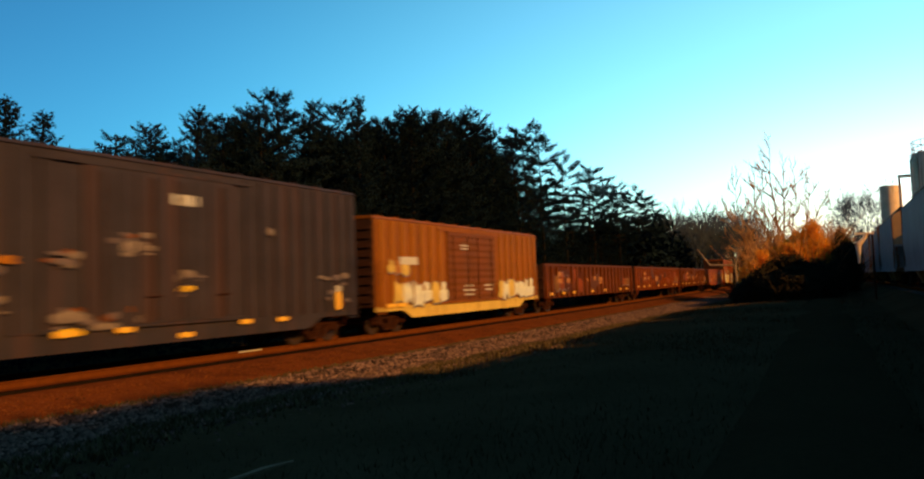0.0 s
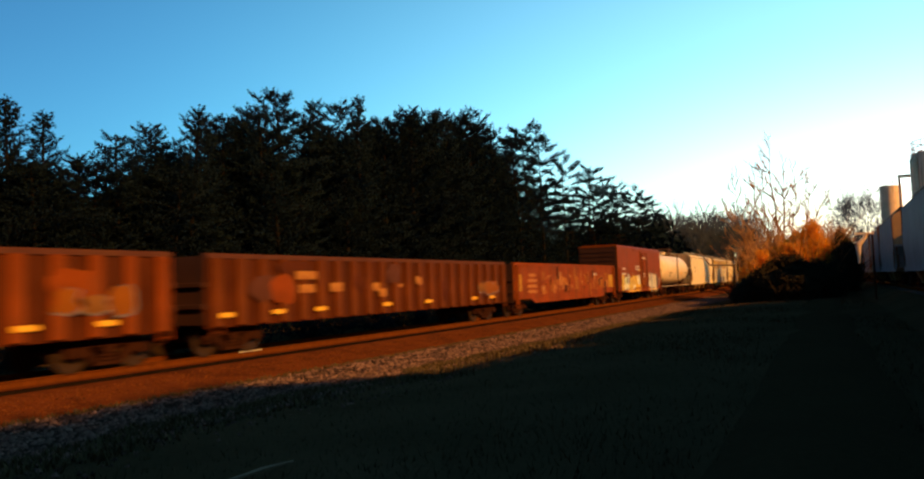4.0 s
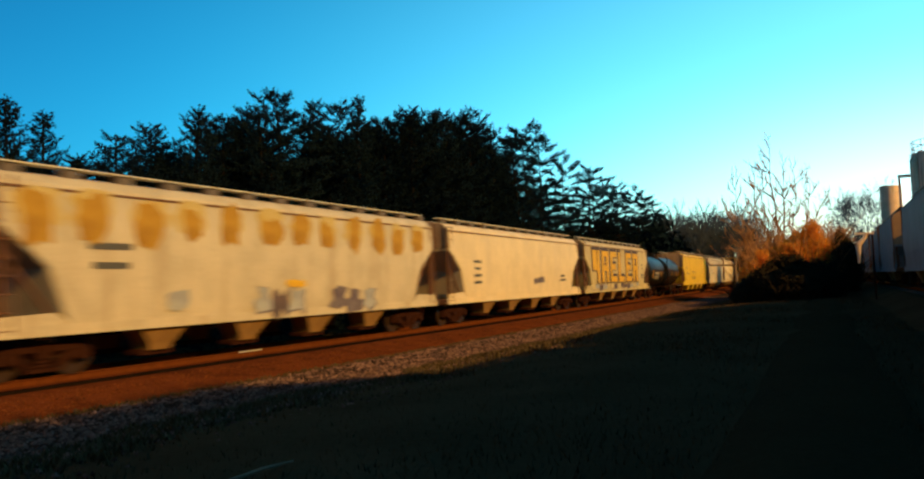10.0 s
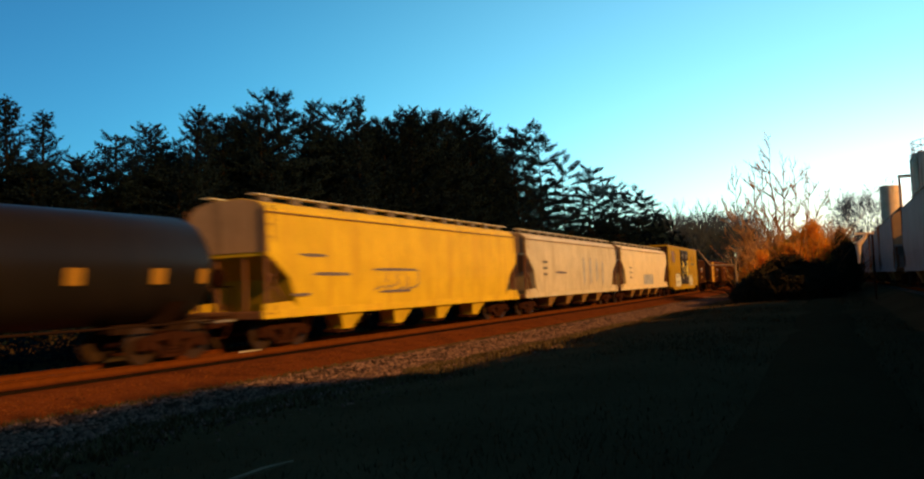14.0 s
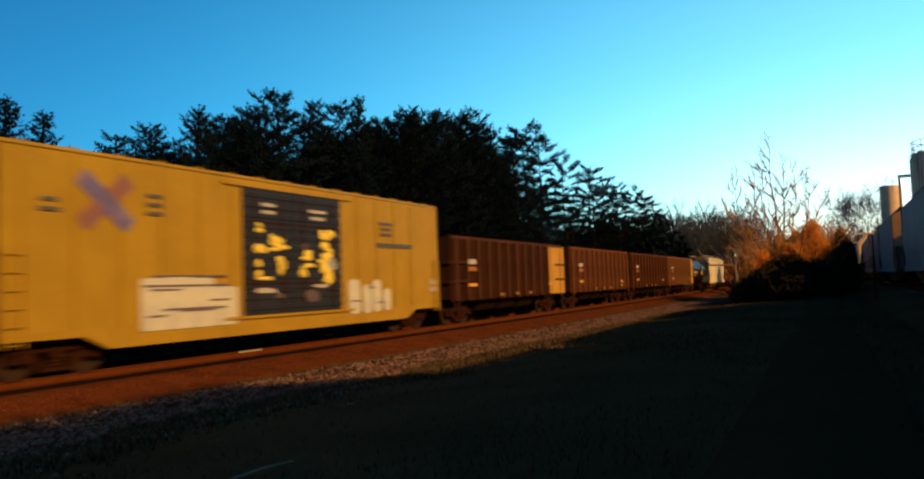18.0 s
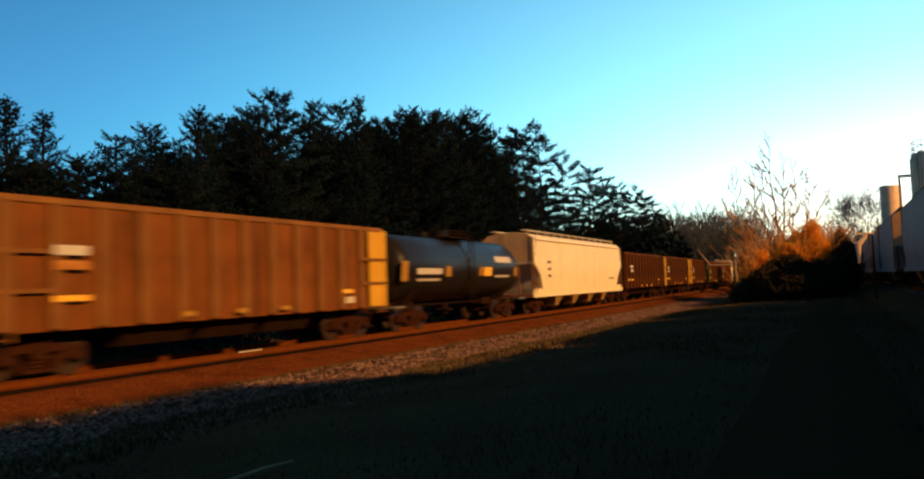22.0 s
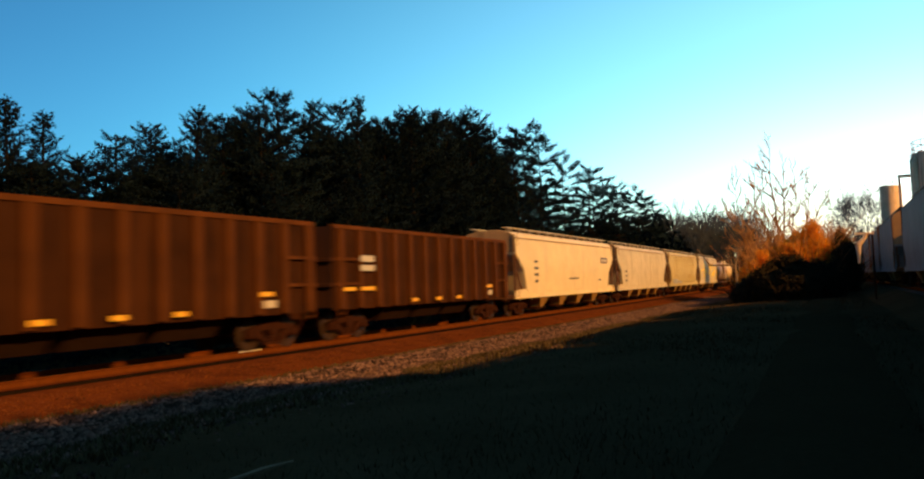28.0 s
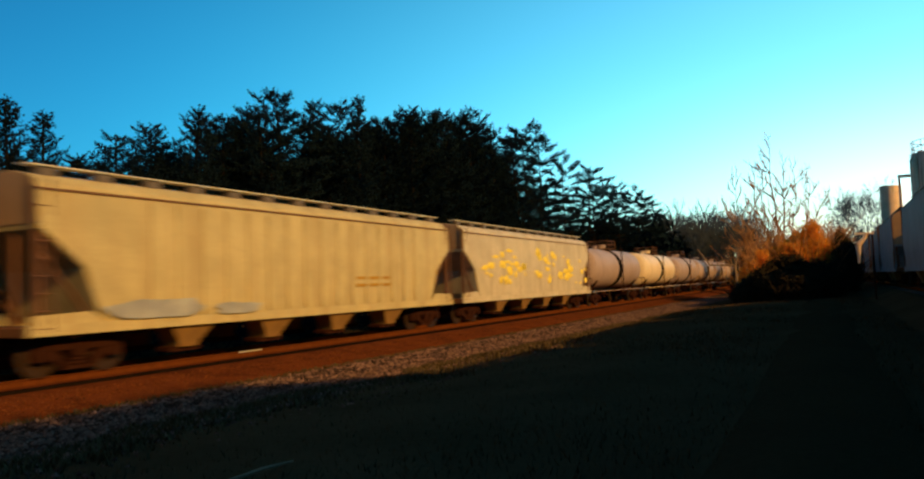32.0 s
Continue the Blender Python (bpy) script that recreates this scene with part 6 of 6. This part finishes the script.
def bare_tree(seed, H, mat, label, stems=1, depth=4, name="bare_tree", up=0.4, thin=0.026, wide=0.0):
    rg = random.Random(seed)
    g, twigs = Geo(), Geo()
    for k in range(stems):
        a = rg.random() * 6.28
        s = 0.0 if stems == 1 else rg.uniform(0.15, 0.45)
        branch(g, twigs, (0.3 * s * math.cos(a), 0.3 * s * math.sin(a), -0.2), (math.cos(a) * s, math.sin(a) * s, 1), H * (0.42 if stems == 1 else 0.36) * rg.uniform(0.85, 1.05), H * 0.017 / (stems ** 0.4), depth, rg, up, thin)
    tall = H / max(v[2] for v in twigs.v)
    reach = sorted(math.hypot(v[0], v[1]) for v in twigs.v)[int(len(twigs.v) * 0.93)]
    broad = wide / reach if wide else tall
    for made in (g, twigs):
        made.v = [(x * broad, y * broad, z * tall) for x, y, z in made.v]
    t = thing(name, label, "tree", "bare trees by the line")
    part("trunk", g.mesh("trunk", mat), t)
    tagged(part("branch_crown", twigs.mesh("branch_crown", mat), t), kind="stuff")
    return t


def fan_tree(seed, H, half, mat, label):
    """several boughs that fan out from one foot, each forking into upturned branches and fine crooked twigs"""
    rg = random.Random(seed)
    wood, twigs = Geo(), Geo()

    def fork(p, way, length, r, depth):
        pts, way = limb(twigs, p, way, length, r, rg, 0.22, 3, 4 if depth > 1 else 3)
        for k in range(3 if depth else 0):
            d = Vector((rg.gauss(0, 1), rg.gauss(0, 1), rg.gauss(0, 0.4))).normalized()
            fork(pts[1 + k], (way + d * rg.uniform(0.5, 0.9) + Vector((0, 0, 0.3))).normalized(), length * rg.uniform(0.5, 0.75), max(0.05, r * 0.66), depth - 1)

    for k in range(9):
        side = -1 + 2 * k / 8 + rg.uniform(-0.07, 0.07)
        deep = rg.uniform(-0.7, 0.7)
        tip = Vector((deep * half * 0.8, side * half * 0.86, H * (0.93 - 0.34 * side * side) * rg.uniform(0.84, 1.0)))
        knee = Vector((tip.x * 0.35, tip.y * (0.55 + 0.2 * abs(side)), tip.z * 0.42))
        pts = [Vector((0.12 * deep, 0.2 * side, -0.2))]
        for u in (0.17, 0.33, 0.5, 0.67, 0.83, 1.0):
            pts.append(knee * (2 * u * (1 - u)) + tip * (u * u) + Vector((rg.gauss(0, 0.2), rg.gauss(0, 0.2), 0)))
        thick = 0.20 if k in (3, 4, 6) else 0.13
        for n in range(6):
            wood.rod(pts[n], pts[n + 1], thick * (1 - 0.14 * n), 6, thick * (1 - 0.14 * (n + 1)))
            way = (pts[n + 1] - pts[n]).normalized()
            for m in range(0 if n < 1 else 3):
                d = Vector((rg.gauss(0, 1), rg.gauss(0, 1), rg.uniform(-0.1, 0.3))).normalized()
                fork(pts[n].lerp(pts[n + 1], rg.random()), (way * 0.75 + d * 0.8 + Vector((0, 0, 0.25))).normalized(), rg.uniform(1.5, 2.8) * (1.1 - 0.09 * n), thick * 0.5, 2)
        fork(pts[-1], way, 1.6, thick * 0.3, 2)
    t = thing("bare_tree", label, "tree", "bare trees by the line")
    part("trunk", wood.mesh("trunk", mat), t)
    tagged(part("branch_crown", twigs.mesh("branch_crown", mat), t), kind="stuff")
    return t


big = fan_tree(22, 18.1, 6.2, TWIG_SUNLIT, "leafless tree with the low sun's orange in its colour")
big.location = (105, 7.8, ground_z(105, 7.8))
third = bare_tree(52, 7.2, TWIG_SUNLIT, "leafless scrubby tree with sunlit orange in its colour", 5, 4)
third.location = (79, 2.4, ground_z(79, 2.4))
copy_thing(third, Matrix.Translation((82, 1.4, 0)) @ Matrix.Rotation(2.0, 4, 'Z'))
snag = thing("dead_snag", "bleached bent dead trunk beside the line", "tree", "bare trees by the line")
snag.location = (70, 8.5, ground_z(70, 8.5))
part("trunk", Geo().rod((0, 0, -0.2), (0.1, 0.15, 2.9), 0.12, 6, 0.09).rod((0.1, 0.15, 2.9), (0, 2.2, 3.0), 0.09, 6, 0.07).rod((0, 2.2, 3.0), (0.1, 3.2, 4.4), 0.07, 6, 0.03).mesh("trunk", STICK), snag)
part("fork", Geo().rod((0.1, 0.15, 2.9), (-0.2, -0.3, 4.1), 0.07, 6, 0.03).mesh("fork", STICK), snag)
pale = bare_tree(61, 17.0, TWIG_GREY, "tall pale leafless tree in the distance", 1, 5, thin=0.018, wide=5.0)
pale.location = (180, 1.5, 0.3)
far_rows = random.Random(3)
for k in range(6):
    copy_thing(pale, Matrix.Translation((176 + k * 5, -5.5 + (k * 2.3) % 7.5, 0.3)) @ Matrix.Rotation(k * 1.3, 4, 'Z')).scale = (1.0, 1.0, 1.22)
dim = bare_tree(67, 17.0, TWIG_DARK, "grey leafless tree in the woods on the far bend", 2, 4, thin=0.04)
dim.location = (160, 160 * math.tan(radians(12.3)), 0.3)
for k in range(40):
    x, az = 150 + (k * 37 % 50), radians(5.6 + 7.1 * k / 40 + far_rows.uniform(-0.2, 0.2))
    t = copy_thing(dim, Matrix.Translation((x, x * math.tan(az), 0.3)) @ Matrix.Rotation(k * 2.1, 4, 'Z'))
    t.scale = (0.8, 0.8, far_rows.uniform(0.85, 1.12) * x / 172)


def thicket(name, label, x, y, rx, ry, h, mat, seed, count, twigs, dome=0.75):
    rg = random.Random(seed)
    t = thing(name, label, "bush", "bushes beside the line")
    t.location = (x, y, ground_z(x, y))
    wood, leaf = Geo(), Geo()
    for k in range(twigs):
        a, q = rg.random() * 6.28, rg.random() ** 0.6
        p = (rx * q * math.cos(a), ry * q * math.sin(a), -0.2)
        limb(wood, p, (rg.uniform(-0.5, 0.5), rg.uniform(-0.5, 0.5), 1), h * rg.uniform(0.6, 1.35) * (1.1 - 0.6 * q), 0.04, rg, 0.3, 4, 3)
    for k in range(count):
        a, q = rg.random() * 6.28, rg.random() ** 0.55
        top = h * (1 - dome * q * q) * (0.75 + 0.35 * noise.noise(Vector((math.cos(a) * q * 2.2 + seed, math.sin(a) * q * 2.2, 0))))
        c = Vector((rx * q * math.cos(a), ry * q * math.sin(a), top * rg.random() ** 0.5))
        tuft(leaf, c, 0.4, rg, 14)
    tagged(part("stem_tangle", wood.mesh("stem_tangle", TWIG_SUNLIT if mat is BRUSH_SUNLIT else SCRUB), t), kind="stuff")
    tagged(part("foliage", leaf.mesh("foliage", mat), t), kind="stuff")
    return t


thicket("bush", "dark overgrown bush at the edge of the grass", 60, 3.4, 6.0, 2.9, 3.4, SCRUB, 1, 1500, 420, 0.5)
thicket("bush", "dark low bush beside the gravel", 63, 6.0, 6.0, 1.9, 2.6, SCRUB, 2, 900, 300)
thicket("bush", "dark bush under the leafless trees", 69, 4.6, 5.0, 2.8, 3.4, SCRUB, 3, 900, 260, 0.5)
thicket("bush", "brushy thicket with the low sun's orange in its colour", 77, 3.4, 3.2, 3.5, 6.9, BRUSH_SUNLIT, 4, 4600, 560, 0.45)
thicket("bush", "dry thicket beside the line, its lit orange in the leaf colour", 74, 7.2, 2.4, 1.9, 4.6, BRUSH_SUNLIT, 9, 900, 260)
thicket("bush", "sunlit dry brush along the bend", 120, 9.4, 4.0, 3.6, 10.0, BRUSH_SUNLIT, 8, 700, 420)
thicket("bush", "low orange brush under the leafless tree", 81, 5.3, 3.0, 1.8, 5.0, BRUSH_SUNLIT, 10, 800, 300)
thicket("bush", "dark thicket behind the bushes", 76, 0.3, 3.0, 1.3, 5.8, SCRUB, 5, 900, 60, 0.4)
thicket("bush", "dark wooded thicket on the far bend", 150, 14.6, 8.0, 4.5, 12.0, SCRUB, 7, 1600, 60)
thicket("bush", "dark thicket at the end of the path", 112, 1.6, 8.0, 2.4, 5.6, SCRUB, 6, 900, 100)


def hedge():
    """rough scrub beyond the siding, out of view, added to block the sun"""
    g = Geo()
    rg = random.Random(15)
    for k in range(25000):
        along = rg.uniform(-45, 74) if k < 14000 else rg.uniform(-14, 30)
        p = on_siding(along, rg.uniform(6.2, 8.4))
        h = (8.2 if not 45.5 < along < 51.5 else 7.2) + 3.0 * min(1.0, max(0.0, (10 - along) / 5)) + 0.35 * noise.noise(Vector((p.x * 0.2, 0, 9)))
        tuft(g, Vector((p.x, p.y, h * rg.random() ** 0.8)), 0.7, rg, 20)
    tagged(new("hedge", g.mesh("hedge", SCRUB)), "unseen scrub added beyond the siding to shade the ground", "bushes", kind="stuff")


hedge()


def lineside_scrub():
    """dark undergrowth below the bare woods along the far bend"""
    g = Geo()
    rg = random.Random(19)
    for k in range(4200):
        p = on_line(rg.uniform(110, 250), -rg.uniform(7, 20))
        h = 10.5 + 3.5 * noise.noise(Vector((p.x * 0.05, 0, 4)))
        for j in range(3):
            c = Vector((p.x, p.y, h * rg.random() ** 0.7)) + Vector((rg.gauss(0, 0.6), rg.gauss(0, 0.6), 0))
            a = Vector((rg.gauss(0, 1), rg.gauss(0, 1), rg.gauss(0, 1))).normalized() * rg.uniform(0.3, 0.8)
            b = a.orthogonal().normalized() * rg.uniform(0.15, 0.5)
            g.add([c - a, c + b, c + a, c - b], [(0, 1, 2, 3)])
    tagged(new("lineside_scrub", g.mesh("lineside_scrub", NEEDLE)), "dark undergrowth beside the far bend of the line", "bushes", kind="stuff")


lineside_scrub()


def far_woods():
    """low distant tree line, too far to tell apart"""
    g = Geo()
    rg = random.Random(12)
    for k in range(900):
        a = radians(rg.uniform(-20, 40))
        d = rg.uniform(420, 640)
        x, y = d * math.cos(a), d * math.sin(a)
        for j in range(4):
            c = Vector((x + rg.uniform(-5, 5), y + rg.uniform(-5, 5), rg.uniform(0, 1) ** 0.7 * rg.uniform(9, 15)))
            s = rg.uniform(1.0, 2.4)
            q = Vector((rg.gauss(0, 1), rg.gauss(0, 1), rg.gauss(0, 1))).normalized() * s
            b = q.orthogonal().normalized() * s
            g.add([c - q, c + b, c + q, c - b], [(0, 1, 2, 3)])
    tagged(new("far_woods", g.mesh("far_woods", TWIG_DARK)), "distant grey-brown leafless woods", "woods", kind="stuff")


far_woods()


# ---- the train runs
def gone(t):
    return 17.419 * t - 0.00835 * (t - 16) ** 2


def motions():
    for car, middle in TRAIN:
        rows = []
        for k in range(17):
            s = middle - gone(2.0 * k)
            rows.append((2.0 * k, Matrix.Translation(on_line(s)) @ Matrix.Rotation(heading(s), 4, 'Z')))
        walk(car, rows)


motions()
